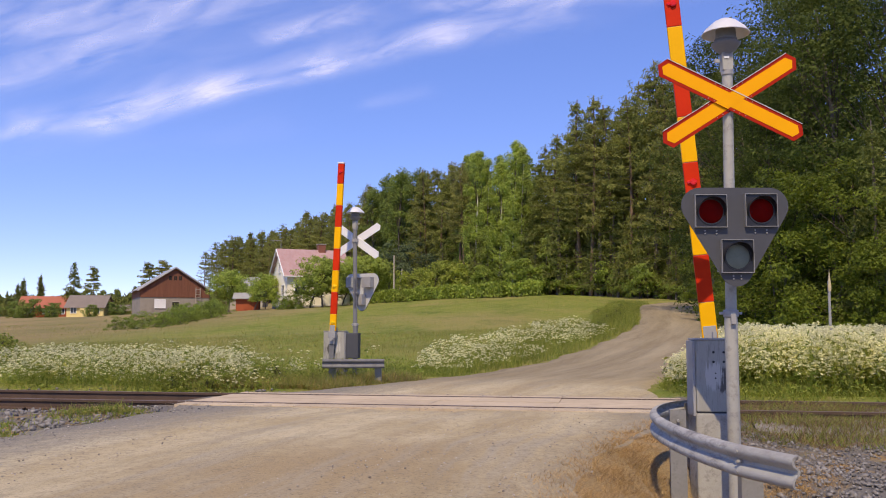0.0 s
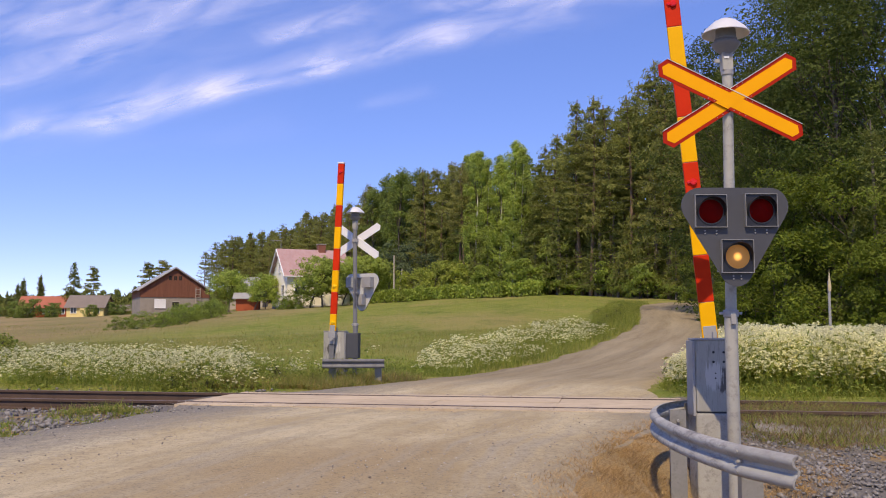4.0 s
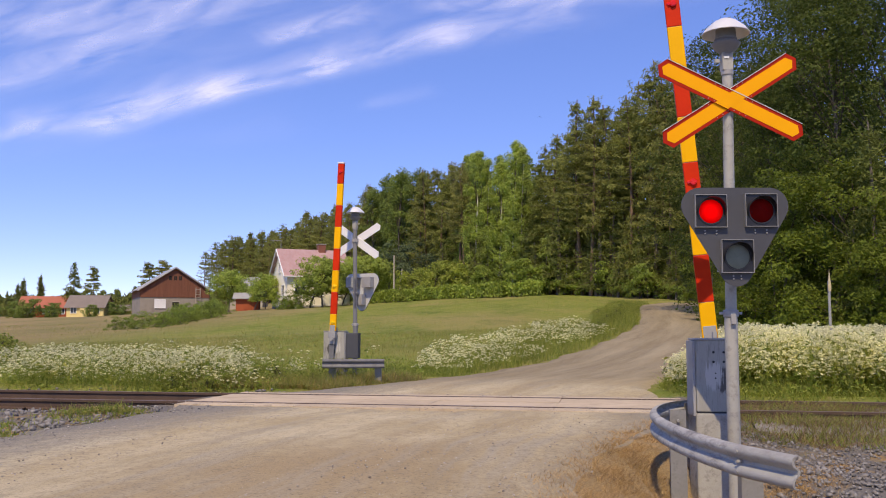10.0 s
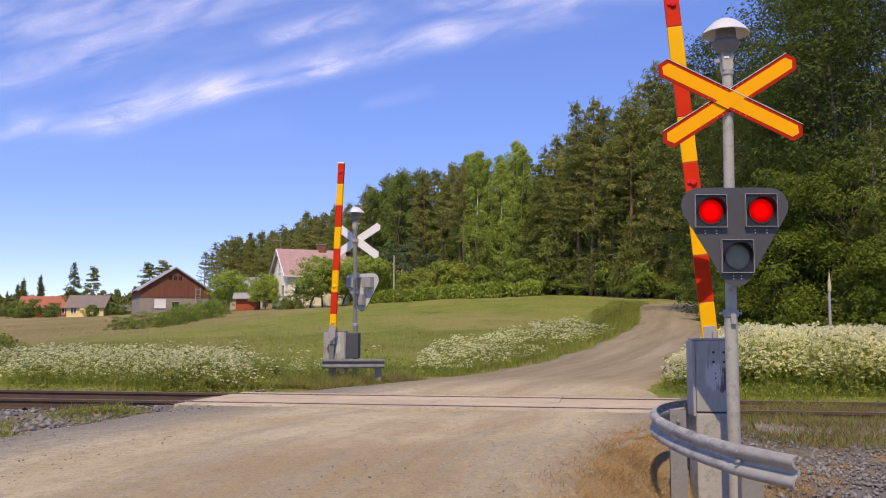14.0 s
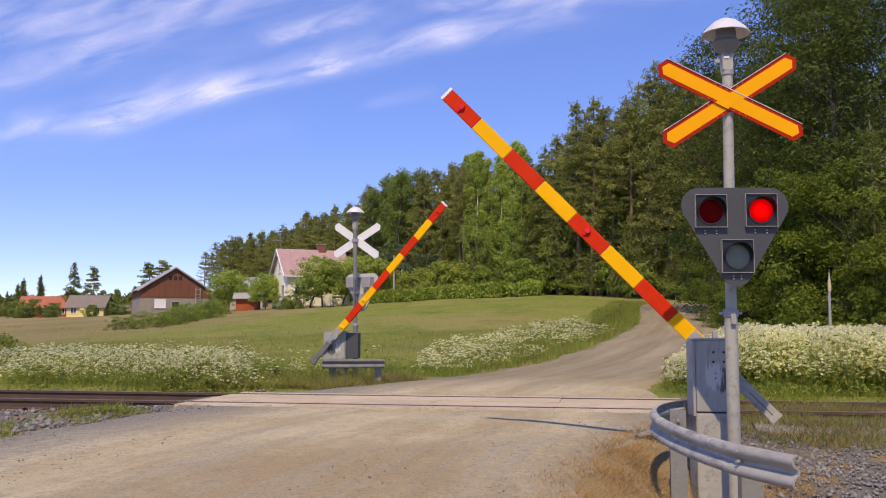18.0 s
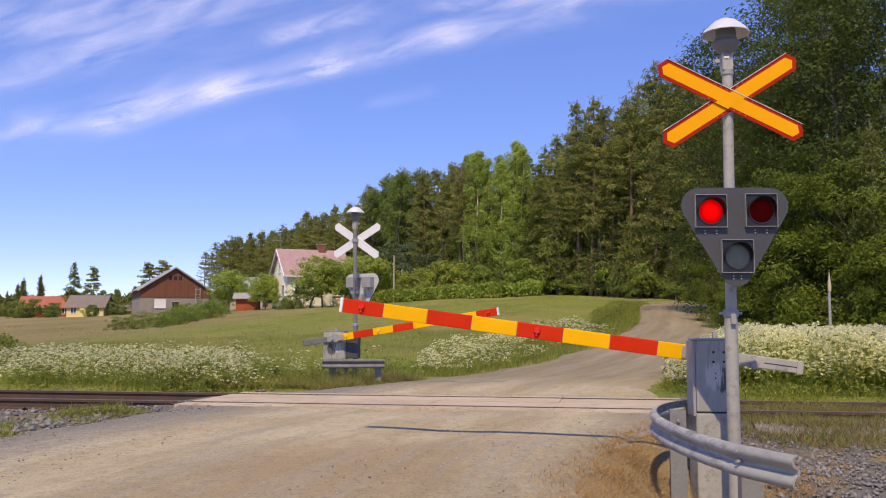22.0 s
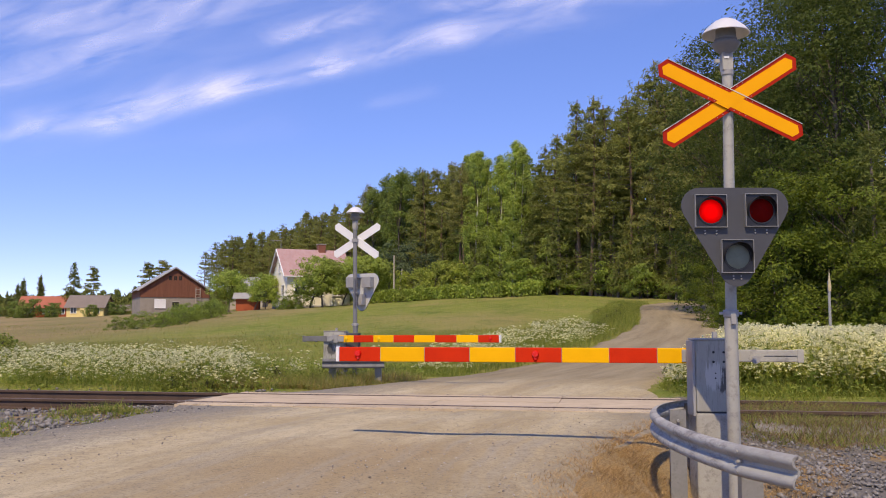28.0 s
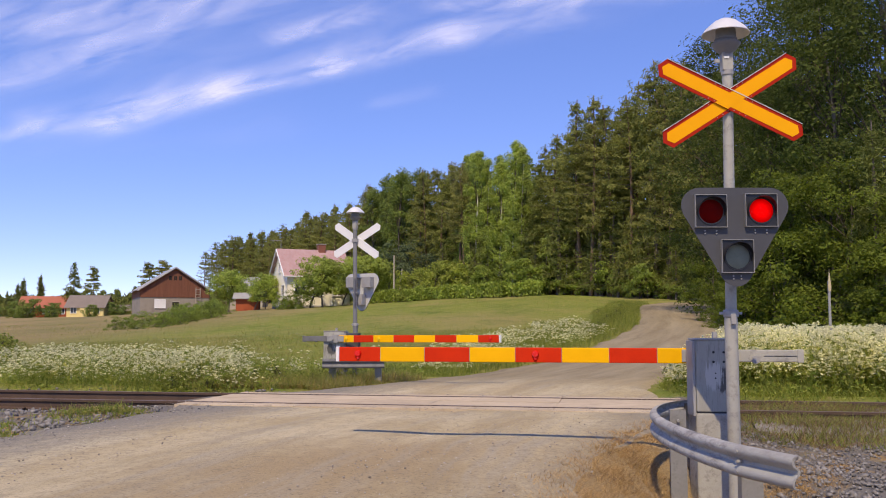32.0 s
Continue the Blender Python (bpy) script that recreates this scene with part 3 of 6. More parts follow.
def build_ballast():
    """Ballast bed under the track, left out where the road crosses."""
    for a0, a1, lift in ((-60.0, -4.2, 0.0), (3.1, 60.0, 0.095)):
        n = 90
        vs = []
        prof = [(-2.4, -0.42), (-1.75, -0.20), (-1.2, -0.165), (-0.6, -0.17), (0, -0.165), (0.6, -0.17), (1.2, -0.165), (1.75, -0.22), (2.3, -0.42)]
        for a in np.linspace(a0, a1, n):
            for o, z in prof:
                p = on_track(a + rng.normal() * 0.02, o + rng.normal() * 0.04, z + lift + rng.normal() * 0.012)
                vs.append(tuple(p))
        k = len(prof)
        i = (np.arange(n - 1)[:, None] * k + np.arange(k - 1)).ravel()
        ob = mesh_of("ballast_bed", vs, np.stack([i, i + 1, i + k + 1, i + k], 1), stone, smooth=True)
        tagged(ob, "grey crushed stone bed under the rails", "ballast", kind="structure")
    ico = bmesh.new()
    bmesh.ops.create_icosphere(ico, subdivisions=1, radius=1)
    bv = np.array([v.co[:] for v in ico.verts])
    bf = np.array([[v.index for v in f.verts] for f in ico.faces])
    ico.free()
    pts, loose = [], []
    for _ in range(6600):
        a = rng.uniform(-11, -3.9) if rng.random() < 0.45 else rng.uniform(2.7, 8)
        o = rng.choice([rng.uniform(-3.4, -0.9), rng.uniform(-0.7, 0.7), rng.uniform(0.85, 1.9)], p=[0.82, 0.12, 0.06])
        if a < 0 and o < -0.9:
            o = -0.9 - 3.9 * rng.random()
        if a > 0 and o < -0.85:
            o = -2.3 - 3.0 * rng.random()
        p = on_track(a, o)
        if a > 0 and abs(o) < 2.0:
            continue
        if road_gap(p.x, p.y) < -0.05 + 0.35 * (rng.random() - 0.6):
            continue
        z = -0.16 if abs(o) < 1.7 else max(-0.40, -0.16 - (abs(o) - 1.7) * 0.35)
        z = max(z, float(ground_height(p.x, p.y)) + 0.005) if abs(o) > 1.5 else z
        pts.append((p.x, p.y, z + 0.01))
    for _ in range(2600):
        x, y = rng.uniform(-5.5, 3.0), rng.uniform(3.8, 11.6)
        if road_gap(x, y) < 0.1:
            loose.append((x, y, float(land(x, y)) + 0.030))
    for _ in range(900):
        p = on_track(rng.uniform(-4.6, 2.4), rng.choice([-1.24, -0.86, 0.9, 1.2]) + rng.normal() * 0.07)
        loose.append((p.x, p.y, 0.002))
    verge = []
    for _ in range(5200):
        x, y = rng.uniform(-6.5, -1.8), rng.uniform(6.0, 12.2)
        g = float(road_gap(x, y))
        if -0.9 * rng.random() < g < 0.5 * rng.random() and track_off(x, y) < -1.2:
            verge.append((x, y, max(float(land(x, y)) + 0.016, float(ground_height(x, y)) + 0.012)))
    for cloud, small in ((pts, 1.0), (loose, 0.24), (verge, 0.42)):
        strew(np.array(cloud), small, bv, bf)


def strew(pts, small, bv, bf):
    n = len(pts)
    sc = small * rng.uniform(0.013, 0.032, (n, 1, 1)) * rng.uniform(0.7, 1.3, (n, 1, 3))
    sc = sc * np.where(pts[:, :1, None] > 2.0, 0.74, 1.0)
    shape = bv[None] * (1 + 0.34 * rng.normal(size=(n, len(bv), 1))) * np.array((1.05, 1.05, 0.82))
    v = (shape * sc + pts[:, None]).reshape(-1, 3)
    f = (bf[None] + (np.arange(n) * len(bv))[:, None, None]).reshape(-1, 3)
    if small == 0.42:
        tagged(mesh_of("edge_gravel", v, f, stone_each), "coarse grey gravel along the road's edge", "gravel", kind="stuff")
    elif small == 1.0:
        tagged(mesh_of("ballast_stones", v, f, stone_each), "loose grey ballast stones beside the track", "gravel", kind="stuff")
    else:
        tagged(mesh_of("road_pebbles", v, f, pebble_mat), "small loose pebbles on the gravel road", "gravel", kind="stuff")


def island_stone(name, dark, pale):
    m, t, p = nodes_of(name)
    geo = t.nodes.new("ShaderNodeNewGeometry")
    c = mixed(t, geo.outputs["Random Per Island"], dark, pale)
    c = mixed(t, ramp(t, noise_of(t, geo.outputs["Position"], 60, 4), 0.45, 0.8), c, (0.24, 0.20, 0.17))
    t.links.new(c, p.inputs["Base Color"])
    p.inputs["Roughness"].default_value = 0.9
    return m


stone_each, pebble_mat = island_stone("loose stones", (0.13, 0.127, 0.122), (0.28, 0.273, 0.262)), island_stone("road pebbles", (0.20, 0.17, 0.14), (0.52, 0.47, 0.41))
build_track()
build_crossing()
build_ballast()


# ---- crossing equipment ----
def round_triangle():
    """Outline (x, z) of the signal board about its lower lamp's axis."""
    corners = [((0.275, 1.985), 0.145), ((-0.275, 1.985), 0.145), ((0.0, 1.475), 0.122)]
    starts = [(-32, 90), (90, 212), (212, 328)]
    out = []
    for ((cx, cz), r), (a0, a1) in zip(corners, starts):
        for k in range(9):
            a = radians(a0 + (a1 - a0) * k / 8)
            out.append((cx + r * math.cos(a), cz + r * math.sin(a)))
    return out


def arm_outline(half, w, tip):
    return [(-half, 0), (-half + tip, w), (half - tip, w), (half, 0), (half - tip, -w), (-half + tip, -w)]


LAMPS = ((-0.195, 1.939, True), (0.198, 1.945, True), (0.004, 1.585, False))


def circle(x, z, r, n=32):
    return [(x + r * math.cos(2 * math.pi * k / n), z + r * math.sin(2 * math.pi * k / n)) for k in range(n)]


def pierced(outline, holes, y0, y1):
    """A flat board in the xz plane with round holes through it."""
    bm = bmesh.new()
    for loop in (outline, *holes):
        vs = [bm.verts.new((x, y0, z)) for x, z in loop]
        for a, b in zip(vs, vs[1:] + vs[:1]):
            bm.edges.new((a, b))
    bmesh.ops.triangle_fill(bm, use_beauty=True, use_dissolve=False, edges=bm.edges[:])
    r = bmesh.ops.extrude_face_region(bm, geom=bm.faces[:])
    bmesh.ops.translate(bm, vec=(0, y1 - y0, 0), verts=[v for v in r["geom"] if isinstance(v, bmesh.types.BMVert)])
    bmesh.ops.recalc_face_normals(bm, faces=bm.faces)
    return bm


def ring_wall(x, z, r0, r1, y0, y1, seg=36):
    bm = bmesh.new()
    ring = []
    for k in range(seg):
        a = 2 * math.pi * k / seg
        c, s = math.cos(a), math.sin(a)
        ring.append([bm.verts.new((x + r * c, y, z + r * s)) for r, y in ((r0, y0), (r1, y0), (r1, y1), (r0, y1))])
    for k in range(seg):
        a, b = ring[k], ring[(k + 1) % seg]
        for j in range(4):
            bm.faces.new((a[j], b[j], b[(j + 1) % 4], a[(j + 1) % 4]))
    bmesh.ops.recalc_face_normals(bm, faces=bm.faces)
    return bm


def lamp_unit(board, x, z, red):
    """One signal lamp: square housing plate, short visor, tinted lens, an added disc that turns, bulb box behind."""
    w, d, u = 0.121, 0.121, 0.129
    square = [(x - w, z - d), (x + w, z - d), (x + w, z + u), (x - w, z + u)]
    unit_ = part("lamp_housing", pierced(square, [circle(x, z, 0.105)], -0.030, -0.008), black, board, "black square lamp housing")
    bm = bmesh.new()
    e = 0.0045
    for x0, x1, z0, z1 in ((x - w - e, x + w + e, z + u, z + u + e), (x - w - e, x - w, z - d, z + u), (x + w, x + w + e, z - d, z + u), (x - w - e, x + w + e, z - d - e, z - d)):
        block(x0, x1, -0.044, -0.008, z0, z1, 0, bm)
    part("housing_rim", bm, rim_grey, unit_, "thin grey metal rim")
    part("lens_ring", ring_wall(x, z, 0.0945, 0.1045, -0.036, 0.145), black, unit_, smooth=True)
    # visor over the upper part of the lens
    bm = bmesh.new()
    rows = []
    n = 26
    for k in range(n + 1):
        a = radians(-20 + 220 * k / n)
        c, s = math.cos(a), math.sin(a)
        reach = -0.050 - 0.068 * max(0.0, (s + 0.35) / 1.35)
        rows.append([bm.verts.new((x + r * c, y, z + r * s)) for r, y in ((0.106, -0.031), (0.108, reach), (0.111, reach), (0.1095, -0.031))])
    for a, b in zip(rows, rows[1:]):
        for j in range(4):
            bm.faces.new((a[j], b[j], b[(j + 1) % 4], a[(j + 1) % 4]))
    bmesh.ops.recalc_face_normals(bm, faces=bm.faces)
    part("visor", bm, black, unit_, "black curved visor", smooth=True)
    # convex lens
    bm = bmesh.new()
    seg, rings = 36, []
    for j in range(6):
        r = 0.094 * (1 - j / 6)
        y = -0.034 - 0.020 * (1 - (r / 0.094) ** 2)
        rings.append([bm.verts.new((x + r * math.cos(2 * math.pi * k / seg), y, z + r * math.sin(2 * math.pi * k / seg))) for k in range(seg)])
    for a, b in zip(rings, rings[1:]):
        for k in range(seg):
            bm.faces.new((a[k], a[(k + 1) % seg], b[(k + 1) % seg], b[k]))
    tip = bm.verts.new((x, -0.054, z))
    for k in range(seg):
        bm.faces.new((rings[-1][k], rings[-1][(k + 1) % seg], tip))
    bmesh.ops.recalc_face_normals(bm, faces=bm.faces)
    part("lens", bm, red_glass if red else clear_glass, unit_, "red glass lens" if red else "clear glass lens", smooth=True)
    # added disc, turned to imitate on and off: lit on one face, dull on the other
    bm = bmesh.new()
    bmesh.ops.create_cone(bm, cap_ends=True, segments=32, radius1=0.0935, radius2=0.0935, depth=0.006, matrix=Matrix.Rotation(radians(90), 4, "X"))
    for f in bm.faces:
        f.material_index = 1 if f.normal.y < -0.9 else 0
    ob = part("lamp_reflector", bm, [red_dull, red_glow] if red else [grey_dull, white_glow], unit_, "added disc with a lit and a dull face", pos=pose(x, -0.026, z, 0, 0, 180))
    part("bulb_box", block(x - 0.108, x + 0.108, 0.145, 0.155, z - 0.108, z + 0.108, 0.003), galv_dull, unit_, "grey lamp box back")
    bm = bmesh.new()
    for x0, x1, z0, z1 in ((x - 0.108, x + 0.108, z + 0.104, z + 0.108), (x - 0.108, x + 0.108, z - 0.108, z - 0.104), (x - 0.108, x - 0.104, z - 0.104, z + 0.104), (x + 0.104, x + 0.108, z - 0.104, z + 0.104)):
        block(x0, x1, 0.007, 0.145, z0, z1, 0, bm)
    part("box_wall", bm, galv_dull, unit_, "grey lamp box")
    for dx in (-0.045, 0.045) if red else (-0.03, 0.03):
        for dz in (-0.150, -0.172):
            part("bolt", rod((x + dx, -0.016, z + dz), (x + dx, -0.005, z + dz), 0.006, seg=8), galv_dull, unit_)
    return ob


def signal_post(m, front, label, steel=None, lift=0.0):
    """Pole with warning bell, crossing sign and three-lamp board; front: the colours of the sign's face towards the road user."""
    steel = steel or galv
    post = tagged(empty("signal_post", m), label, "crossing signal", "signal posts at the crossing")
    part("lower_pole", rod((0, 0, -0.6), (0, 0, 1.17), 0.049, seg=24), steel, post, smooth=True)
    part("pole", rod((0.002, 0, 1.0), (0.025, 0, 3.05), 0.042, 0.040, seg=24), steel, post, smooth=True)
    bm = turned([(0.053, 1.115), (0.058, 1.12), (0.058, 1.165), (0.053, 1.17), (0.044, 1.172)])
    block(-0.085, -0.05, -0.018, 0.018, 1.135, 1.155, 0.003, bm)
    block(0.05, 0.085, -0.018, 0.018, 1.135, 1.155, 0.003, bm)
    block(-0.02, 0.02, -0.075, -0.05, 1.06, 1.14, 0.004, bm)
    part("pole_clamp", bm, galv_dull, post, "steel pipe clamp")
    bell = part("warning_bell", turned([(0.046, 3.185), (0.052, 3.20), (0.080, 3.222), (0.100, 3.252), (0.112, 3.266), (0.113, 3.276), (0.104, 3.282), (0.086, 3.286), (0.082, 3.298), (0.088, 3.304), (0.088, 3.312), (0.080, 3.318), (0.076, 3.39), (0.0, 3.395)], at=(0.02, 0, 0)), bell_grey, post, "dark grey bell under a hood", smooth=True)
    part("hood", turned([(0.184, 3.350), (0.186, 3.354), (0.150, 3.40), (0.085, 3.455), (0.045, 3.474), (0.0, 3.478), (0.0, 3.470), (0.044, 3.466), (0.083, 3.447), (0.147, 3.393), (0.178, 3.350), (0.184, 3.350)], 40, at=(0.02, 0, 0)), white_metal, bell, "pale conical metal hood", smooth=True)
    bm = block(-0.022, 0.062, -0.042, 0.042, 3.055, 3.195, 0.006)
    block(-0.075, -0.035, -0.012, 0.012, 3.12, 3.15, 0.003, bm)
    part("bell_bracket", bm, galv, post, "grey bracket below the bell")
    part("bracket_label", block(-0.012, 0.028, -0.0485, -0.046, 3.145, 3.160), white_paint, post, "small white label")
    part("pole_band", turned([(0.044, 3.02), (0.048, 3.022), (0.048, 3.058), (0.044, 3.06)], at=(0.024, 0, 0)), galv_dull, post)
    for ang, y in ((26.5, -0.062), (-32.6, -0.050)):
        rot = Matrix.Translation((0.022, y, 2.806)) @ Matrix.Rotation(radians(ang), 4, "Y")
        arm = part("sign_board", plate(arm_outline(0.625, 0.076, 0.045), -0.004, 0.004), white_paint if front == "back" else sign_red, post, "white back of a sign board" if front == "back" else "yellow sign board with a red edge", pos=rot)
        part("sign_face", plate(arm_outline(0.590, 0.050, 0.034), -0.0062, -0.0042), sign_yellow, arm, "yellow reflective face")
        part("sign_back", plate(arm_outline(0.622, 0.0735, 0.044), 0.0042, 0.0058), white_paint, arm, "plain white back")
        part("sign_edge", plate([(-0.58, 0.0755), (0.58, 0.0755), (0.58, 0.079), (-0.58, 0.079)], -0.012, 0.006), white_paint, arm, "pale folded edge")
        if y < -0.06 and front != "back":
            k0, k1 = 0.0745 * math.tan(radians(30.9)), 0.049 / math.cos(radians(30.9))
            part("crossing_face", plate([(-k0 - k1, -0.0745), (-k0 + k1, -0.0745), (k0 + k1, 0.0745), (k0 - k1, 0.0745)], -0.0080, -0.0066), sign_yellow, arm, "yellow face across the joint")
        for k in (-0.16, -0.11, -0.06, 0.06, 0.11, 0.16):
            for s in (-0.063, 0.063):
                part("rivet", rod((k, -0.008, s), (k, -0.0035, s), 0.004, seg=6), galv, arm)
    part("sign_bracket", block(-0.03, 0.07, -0.05, 0.05, 2.77, 2.84, 0.004), galv_dull, post)
    board = part("signal_board", pierced(round_triangle(), [circle(x, z, 0.106) for x, z, _ in LAMPS], -0.007, 0.0), board_grey, post, "dark grey rounded triangular board", pos=Matrix.Translation((-0.014, -0.205, 0.0358 + lift)) @ Matrix.Diagonal((0.965, 0.965, 0.965, 1)))
    part("board_back", pierced([(x * 0.985, 1.77 + (z - 1.77) * 0.985) for x, z in round_triangle()], [circle(x, z, 0.106) for x, z, _ in LAMPS], 0.0025, 0.006), grey_pale, board, "pale grey back of the board")
    lamps = [lamp_unit(board, *lamp) for lamp in LAMPS]
    part("board_bracket", block(-0.05, 0.09, -0.050, 0.05, 1.755, 1.79, 0.004), galv_dull, post)
    for z in (1.70, 2.06):
        part("board_strut", block(0.0, 0.05, -0.205, 0.0, z, z + 0.03, 0.003), galv_dull, post)
    part("cable_conduit", rod((-0.02, 0.055, 1.5), (-0.02, 0.055, 2.05), 0.016, seg=10), grey_dark, post)
    return post, lamps


def barrier(m, label, motor):
    """Barrier machine with its boom; the boom turns about its own origin."""
    b = tagged(empty("crossing_barrier", m), label, "crossing barrier", "barriers at the crossing")
    body = part("machine_box", block(-0.150, 0.26 if motor else 0.150, 0.0, 0.25, 0.338, 0.930, 0.008), box_steel, b, "galvanised steel machine box")
    arm_end, arm_steel = (0.60, grey_beam) if motor else (0.70, galv)
    part("lid", block(-0.158, 0.268 if motor else 0.158, -0.008, 0.258, 0.930, 0.944, 0.004), galv_dull, body, "flat metal lid")
    part("seam", block(-0.146, 0.146, 0.004, 0.246, 0.322, 0.340), black, body, "dark gap")
    part("side_flange", block(-0.176, -0.152, 0.01, 0.24, 0.30, 0.925, 0.004), galv_dull, body, "folded side flange")
    part("lid_lug", block(0.02, 0.06, 0.10, 0.14, 0.944, 1.00, 0.006), galv_dull, body)
    for x in (-0.005, 0.080):
        for z in (0.75, 0.83):
            part("bolt", rod((x, -0.008, z), (x, 0.001, z), 0.011, seg=6), black, body)
    for z in (0.615, 0.655):
        part("bolt", rod((0.01, -0.005, z), (0.01, 0.001, z), 0.007, seg=6), black, body)
    part("pedestal", block(-0.158, 0.150, -0.01, 0.28, -0.75, 0.324, 0.015), concrete, b, "cast concrete pedestal")
    part("pivot_shaft", rod((0.065, 0.24, 0.79), (0.065, 0.40, 0.79), 0.035, seg=20), galv_dull, b)
    boom = tagged(empty("boom", pose(0.065, 0.315, 0.79)), "boom with red and yellow stripes")
    boom.parent = b
    reach = 1.04 if motor else 1.028
    part("boom_core", block(-3.262 * reach, -0.14, -0.018, 0.018, -0.060, 0.060, 0.004), galv_dull, boom, "grey aluminium profile")
    edges = [0.150] + [(0.455 + 0.4035 * k) * reach for k in range(7)] + [3.255 * reach]
    for k, (a, c) in enumerate(zip(edges, edges[1:])):
        part("stripe", block(-c + 0.0015, -a - 0.0015, -0.024, 0.024, -0.066, 0.066, 0.007), boom_yellow if k % 2 == 0 else boom_red, boom, "yellow reflective stripe" if k % 2 == 0 else "red reflective stripe")
    part("tip", block(-3.285 * reach, -3.2565 * reach, -0.026, 0.026, -0.069, 0.069, 0.006), white_paint, boom, "white end cap")
    for x, glass in ((-0.30, lamp_amber), (-0.97, lamp_amber), (-3.10, boom_lamp_red)) if motor else ((-1.49, boom_lamp_red), (-3.08, boom_lamp_red)):
        x *= reach
        for y, s in ((-0.024, -1), (0.024, 1)):
            bm = rod((x, y, 0.008), (x, y + s * 0.026, 0.008), 0.034, 0.026, 18, None, 0.004)
            rod((x, y, -0.03), (x, y + s * 0.016, -0.03), 0.022, 0.012, 10, bm)
            part("boom_lamp", bm, glass, boom, "small red boom lamp" if glass == boom_lamp_red else "small yellow boom lamp", smooth=True)
    bm = block(-0.26, 0.10, -0.032, 0.032, -0.055, 0.055, 0.006)
    block(-0.135, -0.02, -0.04, 0.04, -0.075, 0.075, 0.008, bm)
    part("boom_socket", bm, galv_dull, boom, "grey boom socket")
    part("counterweight_arm", block(0.05, arm_end + 0.035, -0.014, 0.014, -0.050, 0.055, 0.008), arm_steel, boom, "flat grey counterweight arm")
    part("arm_slot", block(0.43, arm_end, -0.0165, -0.0145, -0.002, 0.004), black, boom, "dark slot")
    part("end_weight", block(arm_end, arm_end + 0.055, -0.022, 0.022, -0.055, 0.058, 0.006), arm_steel, boom, "steel end weight")
    part("arm_hub", rod((0.36, -0.024, -0.03), (0.36, 0.0, -0.03), 0.035, seg=18), galv_dull, boom)
    if motor:
        part("motor_cover", block(-0.42, -0.18, 0.03, 0.24, 0.42, 0.90, 0.01), board_grey, b, "dark grey motor cover")
    return b, boom


def guard_rail(path, posts, zc, steel, label, lap=0.0):
    """Low W-beam on short C-shaped posts."""
    g = tagged(empty("guard_rail"), label, "guard rail", "guard rails by the barriers")
    half = [(-0.004, 0.085), (0.022, 0.082), (0.036, 0.073), (0.043, 0.059), (0.042, 0.044), (0.034, 0.030), (0.014, 0.018), (0.006, 0.008)]
    w = [(a, -z) for a, z in half] + half[::-1]
    sec = w + [(a - 0.006, z) for a, z in w[::-1]]
    line = catmull([(*p, 0) for p in path], 0.12)
    part("beam", sweep([(x, y, zc) for x, y, _ in line], sec), steel, g, "curved zinc-coated steel beam", smooth=True)
    if lap:
        k = int(len(line) * lap)
        part("beam_end", sweep([(x, y, zc) for x, y, _ in line[k:]], [(a + 0.0085, z * 1.02) for a, z in w] + [(a + 0.002, z * 1.02) for a, z in w[::-1]]), zinc_new, g, "newer paler beam length lapped over the first", smooth=True)
        (x0, y0, _), (x1, y1, _) = line[k], line[k + 2]
        ln = math.hypot(x1 - x0, y1 - y0)
        for step, up in ((0.10, 0.0), (0.10, 0.055), (0.10, -0.055)):
            bx, by = x0 + (x1 - x0) / ln * step, y0 + (y1 - y0) / ln * step
            sx, sy = (y1 - y0) / ln, -(x1 - x0) / ln
            part("lap_bolt", rod((bx, by, zc + up), (bx + sx * 0.062, by + sy * 0.062, zc + up), 0.010, seg=8), galv_dull, g)
    for x, y, turn, top in posts:
        bm = bmesh.new()
        zg = float(ground_height(x, y)) - 0.35
        block(-0.055, 0.055, -0.004, 0.004, zg, zc + top, 0.0, bm)
        block(-0.063, -0.055, -0.004, 0.07, zg, zc + top, 0.0, bm)
        block(0.055, 0.063, -0.004, 0.07, zg, zc + top, 0.0, bm)
        part("rail_post", bm, shaded_post_steel, g, "folded steel post", pos=pose(x, y, 0, 0, 0, turn))
        part("beam_bolt", rod((0, -0.03, zc), (0, 0.01, zc), 0.012, seg=8), galv_dull, g, pos=pose(x, y, 0, 0, 0, turn))
    return g


# post zinc darkened: the shade below the beam is put into its colour
shaded_post_steel = surface("post steel darkened for shade", (0.20, 0.198, 0.185), (0.28, 0.275, 0.255), 5, 50, 0.6, 0.1, 0.15, 0.002, (0.12, 0.115, 0.10), (0.52, 0.78))
bell_grey = surface("bell paint", (0.15, 0.155, 0.16), (0.20, 0.20, 0.205), 4, 50, 0.5, 0, 0.1, 0.001)
zinc_new = surface("newer zinc", (0.28, 0.28, 0.26), (0.38, 0.38, 0.355), 3, 40, 0.65, 0.05, 0.3, 0.003, (0.24, 0.23, 0.215), (0.50, 0.75), stretch=(1, 1, 2.5))
# far pole: a darker grey than the near pole's steel
grey_pole = surface("dark grey pole steel", (0.15, 0.155, 0.16), (0.22, 0.22, 0.22), 4, 50, 0.6, 0.1, 0.15, 0.002, (0.10, 0.10, 0.10), (0.55, 0.8))
zinc_bright = surface("bright zinc", (0.31, 0.31, 0.29), (0.44, 0.44, 0.415), 3, 40, 0.65, 0.05, 0.3, 0.003, (0.15, 0.14, 0.13), (0.46, 0.70), stretch=(1, 1, 2.5))
